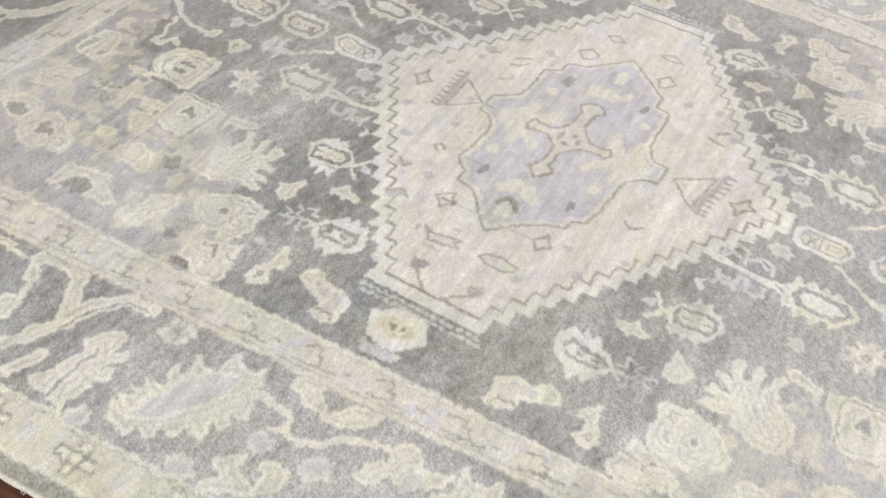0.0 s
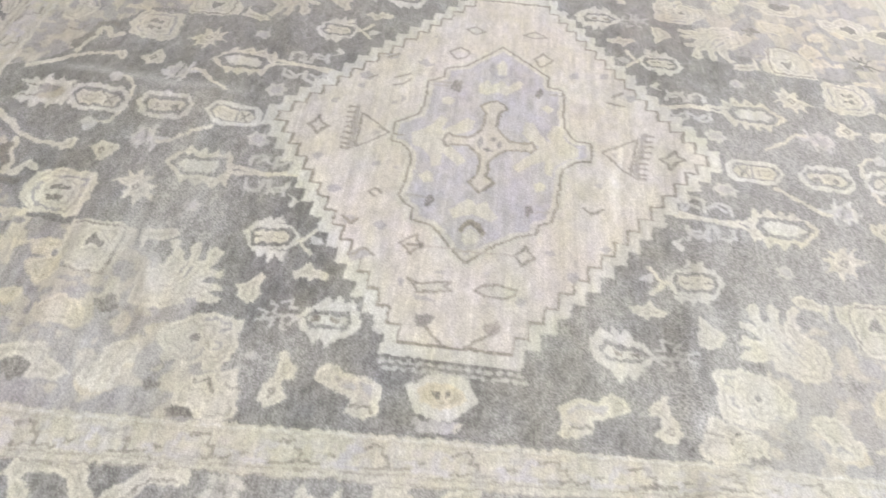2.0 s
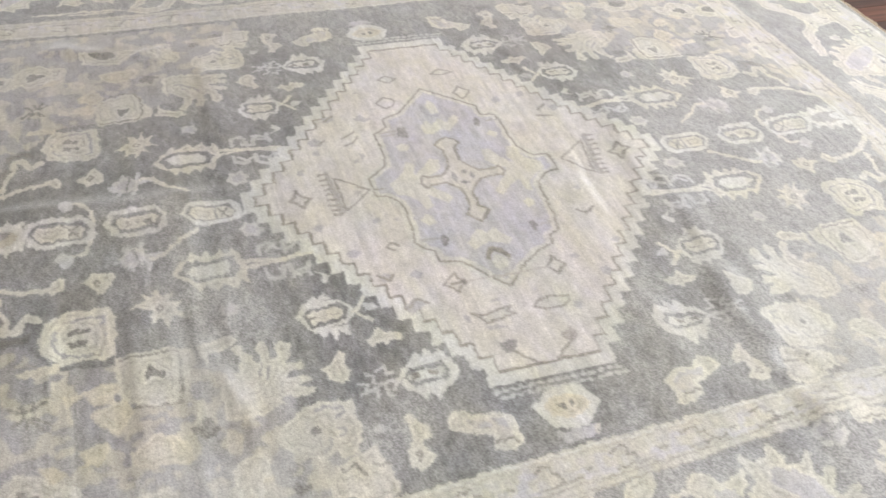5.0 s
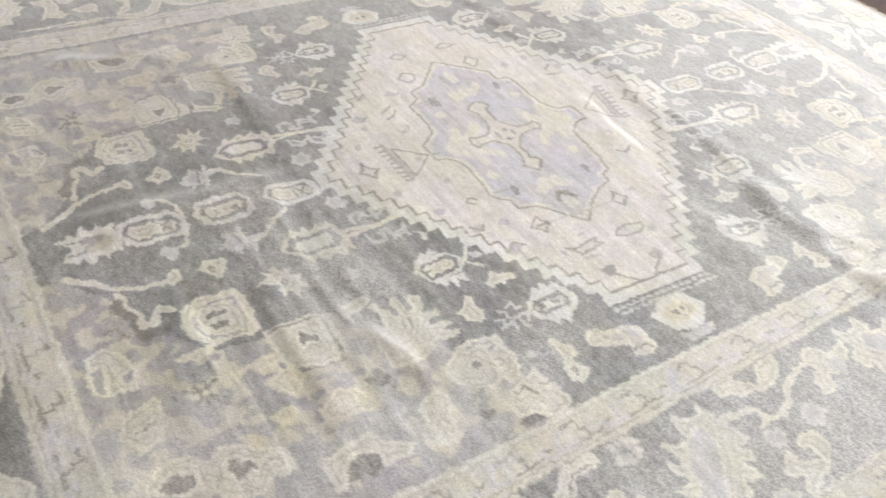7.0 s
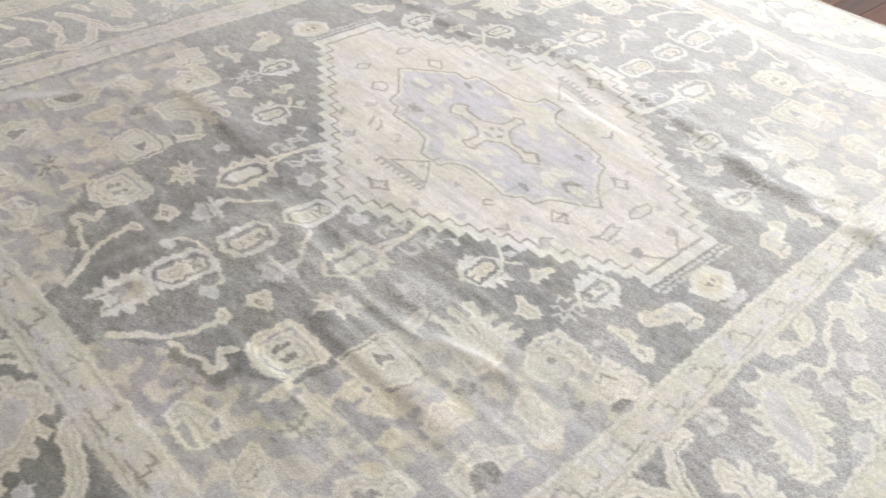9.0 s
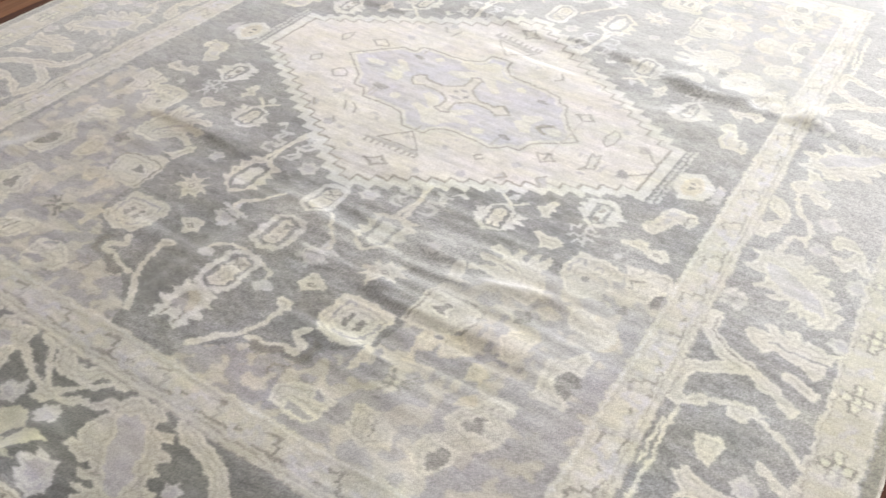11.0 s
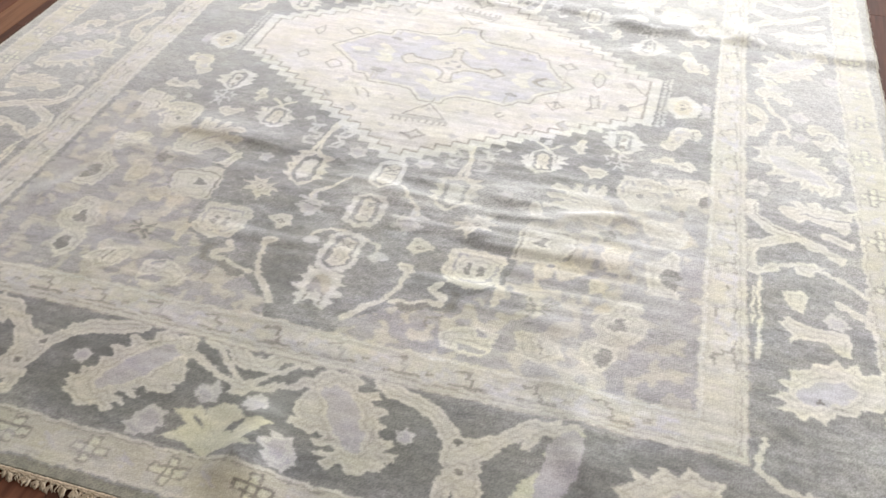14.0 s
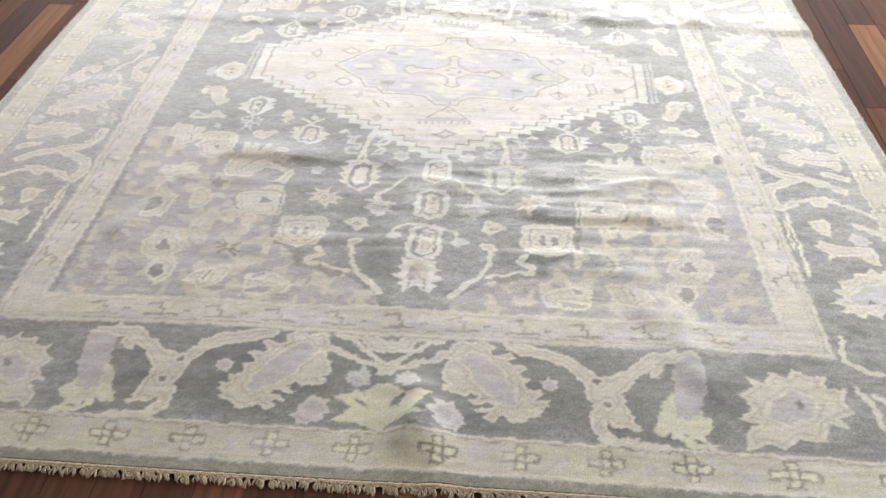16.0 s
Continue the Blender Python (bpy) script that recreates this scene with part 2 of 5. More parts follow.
STAR = [-394, 12, -339, 72, -277, 136, -236, 134, -227, 170, -194, 175, -125, 172, -70, 174, -23, 200, -17, 239, 54, 232, 61, 195, 84, 169, 123, 162, 206, 157, 267, 145, 277, 117, 309, 110, 322, 73, 349, 35, 380, 4, 414, -30, 380, -58, 333, -90, 314, -112, 304, -152, 267, -151, 259, -169, 234, -185, 181, -177, 107, -177, 79, -185, 55, -204, 52, -229, -21, -229, -64, -177, -96, -170, -205, -166, -229, -131, -270, -126, -292, -76, -336, -37, -394, 12]


def corner_flowers():
    fill(QUARTERS, M, [829, -415, 759, -434, 721, -475, 661, -489, 632, -528, 606, -543, 551, -579, 501, -632, 466, -695, 423, -831, 413, -942, 337, -996, 325, -1047, 248, -1062, 189, -1068, 96, -1141, 70, -1220, 900, -1220, 900, -420])
    amber = (0.475, 0.435, 0.345)
    fill(QUARTERS, amber, [529, -883, 521, -874, 542, -844, 558, -828, 582, -836, 586, -850, 549, -881])
    fill(QUARTERS, amber, [479, -898, 464, -859, 515, -846, 508, -885])
    fill(QUARTERS, amber, [601, -914, 613, -889, 597, -863, 614, -859, 644, -873, 643, -914, 627, -904])
    fill(QUARTERS, amber, [656, -821, 634, -790, 642, -762, 627, -734, 675, -728, 685, -737, 675, -774, 672, -811])
    fill(QUARTERS, C, [657, -970, 656, -939, 670, -926, 685, -909, 724, -909, 730, -935, 709, -963])
    fill(QUARTERS, C, [773, -874, 732, -865, 721, -830, 720, -772, 746, -749, 762, -721, 789, -725, 785, -778, 756, -788, 746, -815, 758, -841, 798, -855, 794, -876])
    fill(QUARTERS, amber, [778, -694, 749, -667, 700, -653, 699, -620, 743, -602, 756, -626, 801, -627, 810, -667, 800, -694])
    fill(QUARTERS, C, [754, -470, 728, -419, 778, -404, 825, -393, 842, -423, 826, -514, 770, -515, 763, -490])
    fill(QUARTERS, amber, [621, -975, 631, -947, 653, -922, 664, -960])
    fill(QUARTERS, D, [613, -729, 604, -705, 593, -696, 620, -686, 628, -676, 637, -695, 631, -710])
    fill(QUARTERS, D, [776, -576, 761, -566, 780, -553, 790, -562])
    fill(QUARTERS, D, [820, -514, 813, -495, 822, -472, 834, -469, 831, -519])
    fill(QUARTERS, D, [776, -856, 749, -828, 753, -793, 779, -783, 774, -809, 791, -834])
    line(QUARTERS, (0.33, 0.31, 0.27), 5, [683, -949, 692, -930, 708, -924, 707, -942])
    line(QUARTERS, (0.33, 0.31, 0.27), 5, [712, -648, 726, -634, 760, -638, 763, -653])
    line(QUARTERS, (0.33, 0.31, 0.27), 5, [647, -785, 653, -752])
    line(QUARTERS, (0.33, 0.31, 0.27), 5, [769, -453, 785, -431, 813, -429])
    fill(QUARTERS, C, [303, -963, 280, -957, 271, -938, 257, -919, 264, -886, 258, -866, 269, -843, 301, -833, 324, -840, 340, -833, 361, -840, 391, -838, 403, -854, 393, -886, 396, -915, 401, -934, 377, -959, 332, -973])
    line(QUARTERS, M, 5, [312, -946, 291, -929, 286, -904, 281, -878, 291, -855, 322, -856, 360, -856, 385, -862, 384, -897, 373, -930, 342, -946, 312, -946])
    fill(QUARTERS, D, [312, -920, 309, -905, 322, -896, 330, -907, 326, -918])
    fill(QUARTERS, D, [314, -897, 311, -884, 325, -882, 327, -895])
    fill(QUARTERS, D, [345, -923, 339, -905, 354, -903, 360, -917])
    fill(QUARTERS, D, [343, -903, 341, -889, 356, -884, 358, -898])
    fill(QUARTERS, C, [405, -839, 407, -793, 409, -741, 424, -699, 463, -700, 488, -718, 527, -724, 546, -731, 548, -765, 531, -806, 515, -827, 487, -846, 447, -842])
    fill(QUARTERS, D, [483, -788, 460, -784, 440, -778, 455, -768, 468, -755, 480, -756, 476, -774])
    line(QUARTERS, T, 5, [536, -819, 550, -774, 545, -736, 520, -729, 487, -725, 446, -725, 420, -730, 414, -832])
    fill(QUARTERS, C, [422, -689, 406, -638, 415, -617, 436, -626, 440, -651, 445, -671, 478, -684])
    fill(QUARTERS, C, [575, -664, 540, -667, 517, -646, 502, -620, 465, -616, 443, -630, 435, -614, 460, -599, 489, -590, 483, -580, 448, -586, 435, -572, 458, -561, 481, -566, 490, -554, 474, -544, 452, -551, 442, -537, 455, -519, 483, -526, 502, -536, 499, -505, 516, -500, 523, -530, 538, -542, 537, -505, 554, -492, 560, -529, 574, -490, 589, -499, 585, -534, 598, -558, 616, -596, 623, -633, 604, -662])
    line(QUARTERS, M, 5, [571, -627, 555, -599, 531, -580, 505, -571])
    line(QUARTERS, M, 5, [541, -610, 516, -591, 490, -582])
    fill(QUARTERS, M, [514, -666, 481, -664, 476, -644, 512, -631, 530, -648])
    fill(QUARTERS, M, [582, -563, 581, -539, 600, -538, 604, -558])
    fill(QUARTERS, C, [667, -584, 646, -566, 625, -538, 614, -528, 612, -489, 616, -460, 625, -436, 644, -431, 661, -436, 686, -432, 714, -437, 740, -452, 743, -475, 725, -489, 744, -516, 726, -526, 710, -563, 691, -578])
    fill(QUARTERS, D, [669, -524, 660, -515, 675, -503, 683, -513])
    line(QUARTERS, M, 5, [627, -518, 625, -489, 634, -460, 649, -455, 651, -470])
    line(QUARTERS, M, 5, [675, -475, 680, -461, 696, -463, 698, -475])
    line(QUARTERS, M, 5, [706, -554, 724, -517, 712, -498, 696, -494])
    fill(QUARTERS, C, [821, -506, 787, -511, 757, -498, 749, -470, 740, -452, 734, -414, 757, -410, 790, -402, 831, -398, 833, -453])
    fill(QUARTERS, D, [823, -524, 812, -502, 818, -475, 829, -471, 831, -497])
    line(QUARTERS, T, 5, [763, -489, 764, -461, 784, -452])
    line(QUARTERS, T, 5, [770, -434, 770, -406])
    fill(QUARTERS, D, [604, -717, 608, -698, 588, -695, 595, -685, 610, -682, 613, -670, 625, -673, 625, -688, 639, -689, 633, -700, 620, -700, 617, -714])
    fill(QUARTERS, Y, [477, -930, 474, -902, 477, -872, 466, -849, 481, -837, 500, -849, 491, -870, 510, -876, 484, -895, 504, -925])
    fill(QUARTERS, Y, [541, -880, 523, -869, 519, -850, 541, -828, 566, -829, 583, -840, 575, -855])
    fill(QUARTERS, Y, [650, -825, 636, -795, 614, -780, 617, -756, 632, -736, 656, -724, 679, -726, 674, -767, 677, -794, 669, -813])
    fill(QUARTERS, Y, [605, -905, 597, -875, 617, -858, 633, -873, 635, -900])
    fill(QUARTERS, C, [776, -856, 750, -852, 732, -829, 730, -786, 718, -775, 730, -760, 753, -748, 761, -721, 774, -706, 784, -744, 793, -777, 769, -785, 753, -804, 761, -824, 791, -828, 790, -852])
    fill(QUARTERS, D, [787, -847, 769, -842, 754, -826, 749, -805, 757, -782, 775, -776, 788, -788, 795, -800, 779, -813, 790, -824])
    fill(QUARTERS, C, [775, -693, 755, -686, 741, -670, 725, -671, 704, -660, 695, -642, 692, -619, 711, -605, 738, -607, 747, -625, 773, -627, 794, -626, 802, -647, 793, -674])
    line(QUARTERS, M, 5, [780, -659, 765, -648, 782, -642])
    fill(QUARTERS, D, [772, -577, 768, -565, 777, -558, 769, -546, 783, -546, 788, -558, 793, -564, 785, -574])
    line(QUARTERS, D, 6, [476, -1005, 541, -970])
    line(QUARTERS, D, 6, [485, -962, 529, -1012])
    line(QUARTERS, D, 6, [485, -1022, 531, -953])
    line(QUARTERS, D, 5, [482, -978, 538, -990])
    fill(QUARTERS, C, [503, -995, 500, -985, 509, -978, 516, -987])
    fill(QUARTERS, C, [321, -1152, 308, -1117, 337, -1094, 361, -1081, 395, -1077, 437, -1086, 435, -1116, 433, -1146, 417, -1161, 377, -1164])
    fill(QUARTERS, M, [362, -1150, 355, -1133, 394, -1133, 426, -1146, 415, -1155])
    fill(QUARTERS, M, [389, -1103, 390, -1080, 417, -1093, 417, -1105])
    fill(QUARTERS, C, [519, -1144, 489, -1124, 479, -1090, 470, -1066, 490, -1058, 528, -1067, 566, -1086, 581, -1107, 594, -1131, 567, -1131, 542, -1152])
    line(QUARTERS, T, 5, [539, -1121, 537, -1101, 527, -1082])
    fill(QUARTERS, C, [650, -1034, 627, -1004, 645, -961, 675, -943, 713, -946, 747, -977, 734, -1021, 706, -1048])
    fill(QUARTERS, D, [665, -1008, 663, -990, 677, -986, 681, -966, 695, -966, 698, -985, 710, -990, 703, -1002, 686, -1012])
    fill(QUARTERS, C, [663, -1148, 635, -1126, 623, -1103, 620, -1062, 644, -1032, 675, -1035, 693, -1052, 702, -1085])
    fill(QUARTERS, D, [665, -1123, 652, -1109, 646, -1097, 658, -1067, 678, -1064, 689, -1080, 686, -1107])
    fill(QUARTERS, Y, [399, -1013, 398, -986, 394, -939, 413, -936, 421, -973, 417, -1004])
    fill(QUARTERS, Y, [512, -855, 510, -830, 544, -813, 569, -837, 565, -858, 537, -867])
    fill(QUARTERS, Y, [636, -826, 611, -778, 620, -747, 647, -739, 660, -758, 667, -797, 663, -823])
    line(QUARTERS, C, 16, [274, -970, 255, -994, 292, -1015, 286, -1035, 243, -1035, 220, -1054, 180, -1054])
    line(QUARTERS, C, 13, [88, -1139, 123, -1093, 158, -1052, 177, -1007, 185, -951])
    fill(QUARTERS, C, [166, -950, 151, -933, 166, -920, 192, -927, 200, -945, 190, -955])
    fill(QUARTERS, D, [203, -1081, 188, -1056, 219, -1053, 255, -1034, 272, -1045, 246, -1062, 226, -1080])
    fill(QUARTERS, D, [271, -1047, 301, -1039, 309, -1008, 295, -986, 326, -994, 326, -1025, 308, -1052])
    line(QUARTERS, T, 4, [276, -1109, 268, -1082, 290, -1073, 300, -1066])
    fill(QUARTERS, W, [32, -1131, 38, -1110, 55, -1099, 36, -1087, 68, -1070, 42, -1055, 63, -1037, 38, -1027, 45, -1000, 13, -1004, -9, -991, -23, -1009, -49, -1003, -37, -1022, -56, -1038, -23, -1049, -32, -1066, -4, -1075, -20, -1103, 6, -1101])
    fill(QUARTERS, M, [20, -1086, 28, -1060, 17, -1021, -8, -1013, -13, -1036, -4, -1069])
    line(QUARTERS, T, 3, [22, -1109, 18, -1086])


def field_capsules():
    fill(ALONG, W, [16, -676, -19, -660, -24, -636, -21, -561, 3, -544, 43, -541, 60, -559, 61, -649])
    fill(ALONG, G, [17, -666, -6, -653, -10, -567, 22, -554, 46, -565, 46, -647])
    fill(ALONG, C, [18, -658, -1, -646, -1, -604, 43, -602, 42, -644])
    fill(ALONG, C, [-3, -600, 0, -573, 21, -556, 44, -568, 43, -598])
    line(ALONG, D, 4, [4, -594, 40, -573])
    line(ALONG, D, 4, [6, -574, 38, -591])
    fill(ALONG, W, [14, -838, -31, -825, -35, -783, -29, -728, 7, -703, 46, -707, 63, -732, 61, -802, 47, -827])
    fill(ALONG, G, [15, -828, -17, -814, -15, -729, 8, -715, 46, -727, 46, -804])
    fill(ALONG, C, [16, -817, -3, -807, -2, -738, 11, -724, 33, -737, 34, -803])
    fill(ALONG, D, [16, -758, 11, -742, 30, -734, 34, -752])
    fill(ALONG, T, [14, -798, 11, -787, 27, -784, 29, -795])
    fill(ALONG, W, [3, -1003, -31, -998, -41, -958, -36, -886, -8, -861, 31, -855, 53, -868, 52, -966, 37, -994])
    fill(ALONG, G, [4, -995, -26, -985, -20, -884, 11, -870, 39, -878, 39, -968])
    fill(ALONG, C, [5, -988, -14, -977, -9, -892, 12, -879, 34, -885, 30, -967])
    line(ALONG, D, 4, [-12, -925, 30, -888])
    line(ALONG, D, 4, [-9, -894, 27, -914])
    line(ALONG, C, 9, [-8, -861, -48, -864, -77, -886, -84, -917])
    line(ALONG, C, 9, [49, -868, 85, -880, 94, -919])
    fill(ALONG, E, [-75, -933, -105, -920, -82, -899, -58, -904, -54, -922])
    fill(ALONG, E, [97, -943, 71, -928, 88, -908, 106, -902, 126, -919])
    line(QUARTERS, E, 8, [136, -822, 135, -727])
    line(QUARTERS, E, 8, [93, -804, 169, -790])
    line(QUARTERS, E, 8, [89, -770, 173, -756])
    fill(QUARTERS, E, [119, -819, 106, -797, 106, -765, 152, -752, 159, -774, 152, -809])
    line(QUARTERS, G, 4, [107, -786, 158, -776])
    line(QUARTERS, C, 9, [71, -648, 93, -670, 112, -698, 142, -725, 147, -753])
    fill(QUARTERS, E, [98, -564, 72, -540, 83, -522, 99, -501, 115, -521, 121, -545])
    fill(QUARTERS, C, [204, -719, 175, -697, 162, -654, 170, -579, 198, -560, 235, -565, 254, -592, 255, -665, 235, -696])
    fill(QUARTERS, C, [172, -682, 144, -669, 167, -656, 144, -641, 170, -628, 143, -611, 173, -601, 150, -583, 183, -570])
    fill(QUARTERS, C, [243, -688, 271, -667, 250, -654, 278, -630, 254, -617, 279, -594, 250, -584, 266, -565, 236, -564])
    fill(QUARTERS, G, [207, -707, 175, -682, 179, -589, 211, -575, 239, -593, 243, -671])
    fill(QUARTERS, W, [209, -690, 190, -669, 190, -601, 209, -592, 228, -605, 230, -666])
    line(QUARTERS, C, 10, [202, -560, 213, -503, 209, -456, 195, -421])
    line(QUARTERS, E, 7, [260, -489, 241, -497, 232, -480, 259, -467, 275, -474])
    line(QUARTERS, E, 7, [254, -457, 250, -439, 276, -433])
    line(QUARTERS, E, 7, [180, -517, 162, -500, 176, -484])
    line(QUARTERS, E, 7, [180, -464, 166, -444, 188, -431])
    fill(QUARTERS, C, [282, -803, 276, -775, 243, -783, 264, -762, 241, -754, 267, -740, 258, -720, 285, -731, 284, -701, 306, -718, 331, -704, 322, -727, 358, -736, 323, -747, 342, -768, 309, -765])
    line(QUARTERS, T, 4, [294, -756, 287, -746, 299, -739, 307, -749, 294, -756])
    fill(QUARTERS, C, [177, -897, 169, -879, 148, -873, 159, -853, 161, -833, 187, -832, 203, -843, 224, -851, 218, -863, 196, -875])
    line(QUARTERS, T, 4, [183, -870, 176, -863, 188, -856, 196, -864, 183, -870])
    fill(QUARTERS, E, [335, -637, 327, -624, 322, -611, 346, -593, 356, -609, 364, -622, 347, -629])
    fill(QUARTERS, W, [269, -425, 287, -392, 313, -412, 299, -419, 285, -409])


def field_ovals():
    line(QUARTERS, (0.42, 0.42, 0.415), 9, [-237, -525, -262, -526, -273, -512, -265, -491, -232, -489])
    line(QUARTERS, (0.42, 0.42, 0.415), 9, [-230, -473, -255, -474, -271, -456, -258, -436, -237, -430])
    line(QUARTERS, (0.42, 0.42, 0.415), 9, [-188, -530, -162, -528, -150, -508, -160, -494])
    line(QUARTERS, (0.42, 0.42, 0.415), 9, [-189, -475, -157, -475, -142, -451, -158, -430, -182, -424])
    line(QUARTERS, C, 11, [-225, -569, -205, -412, -171, -394])
    fill(QUARTERS, W, [392, -490, 363, -474, 357, -458, 365, -392, 390, -376, 413, -374, 433, -389, 436, -458, 427, -474])
    fill(QUARTERS, W, [360, -460, 338, -451, 355, -438, 336, -424, 356, -411, 360, -403])
    fill(QUARTERS, W, [432, -467, 458, -446, 445, -432, 469, -422, 447, -411, 466, -393, 438, -387])
    fill(QUARTERS, G, [394, -478, 374, -466, 373, -396, 396, -383, 424, -394, 427, -464])
    fill(QUARTERS, C, [390, -469, 382, -458, 382, -403, 398, -395, 414, -404, 417, -460])
    line(QUARTERS, D, 4, [401, -466, 400, -448])
    line(QUARTERS, D, 4, [401, -426, 400, -408])
    line(QUARTERS, C, 8, [405, -374, 396, -360, 370, -340])
    line(QUARTERS, C, 8, [411, -363, 424, -355, 440, -341])
    fill(QUARTERS, E, [385, -346, 391, -325, 407, -317, 414, -334, 406, -347])
    fill(QUARTERS, C, [536, -474, 529, -454, 513, -438, 496, -428, 509, -418, 533, -423, 553, -414, 578, -422, 580, -440, 564, -459])
    fill(QUARTERS, C, [489, -369, 477, -348, 458, -338, 475, -326, 485, -293, 503, -295, 499, -317, 515, -325, 498, -336, 505, -360])
    fill(QUARTERS, W, [598, -335, 574, -316, 564, -291, 560, -234, 575, -217, 606, -210, 630, -226, 641, -242, 641, -293, 628, -320])
    fill(QUARTERS, W, [572, -305, 542, -284, 558, -275, 535, -257, 560, -253, 545, -232, 572, -222])
    fill(QUARTERS, W, [634, -312, 664, -295, 645, -281, 669, -265, 642, -247])
    fill(QUARTERS, G, [600, -324, 581, -303, 577, -236, 601, -227, 623, -243, 626, -303])
    fill(QUARTERS, W, [601, -315, 590, -296, 589, -247, 603, -236, 615, -250, 616, -296])
    fill(QUARTERS, T, [595, -306, 595, -289, 609, -289, 610, -303])
    fill(QUARTERS, T, [593, -273, 592, -256, 608, -256, 607, -272])
    fill(QUARTERS, C, [689, -355, 685, -336, 700, -332, 718, -309, 740, -315, 744, -335, 766, -332, 785, -316, 803, -339, 804, -357, 789, -370, 757, -364, 730, -350, 708, -347])
    line(QUARTERS, T, 4, [769, -352, 765, -344, 778, -342, 784, -351, 769, -352])
    fill(QUARTERS, C, [733, -281, 711, -270, 698, -249, 703, -234, 722, -227, 721, -183, 742, -156, 776, -157, 805, -154, 809, -186, 798, -210, 772, -211, 765, -227, 750, -254])
    fill(QUARTERS, L, [726, -242, 732, -194, 746, -172, 780, -170, 783, -194, 760, -201, 751, -230])
    line(QUARTERS, T, 4, [788, -206, 777, -198, 787, -187, 784, -172, 800, -167])
    fill(ACROSS, W, [736, -114, 714, -92, 699, -69, 694, -38, 703, -4, 732, 5, 751, 16, 778, -6, 798, -30, 802, -60, 785, -90, 760, -105])
    fill(ACROSS, Y, [740, -97, 723, -74, 718, -43, 730, -15, 751, -4, 775, -30, 780, -60, 765, -82])
    fill(ACROSS, D, [739, -68, 735, -56, 751, -55, 754, -66])
    fill(ACROSS, D, [737, -44, 735, -33, 750, -33, 754, -45])
    fill(ACROSS, L, [800, -98, 802, -11, 828, -27, 827, -84])
    fill(ACROSS, E, [694, -413, 691, -389, 709, -387, 712, -404])
    line(QUARTERS, E, 5, [590, -413, 595, -391, 610, -397, 616, -376, 631, -380])
    line(QUARTERS, E, 5, [618, -411, 610, -387, 601, -359, 602, -326])
    line(QUARTERS, E, 5, [567, -390, 580, -374, 595, -380, 605, -362, 626, -365, 633, -353])
    line(QUARTERS, E, 5, [568, -368, 559, -351, 580, -353, 580, -336])
    line(QUARTERS, E, 5, [620, -347, 606, -338, 598, -351])


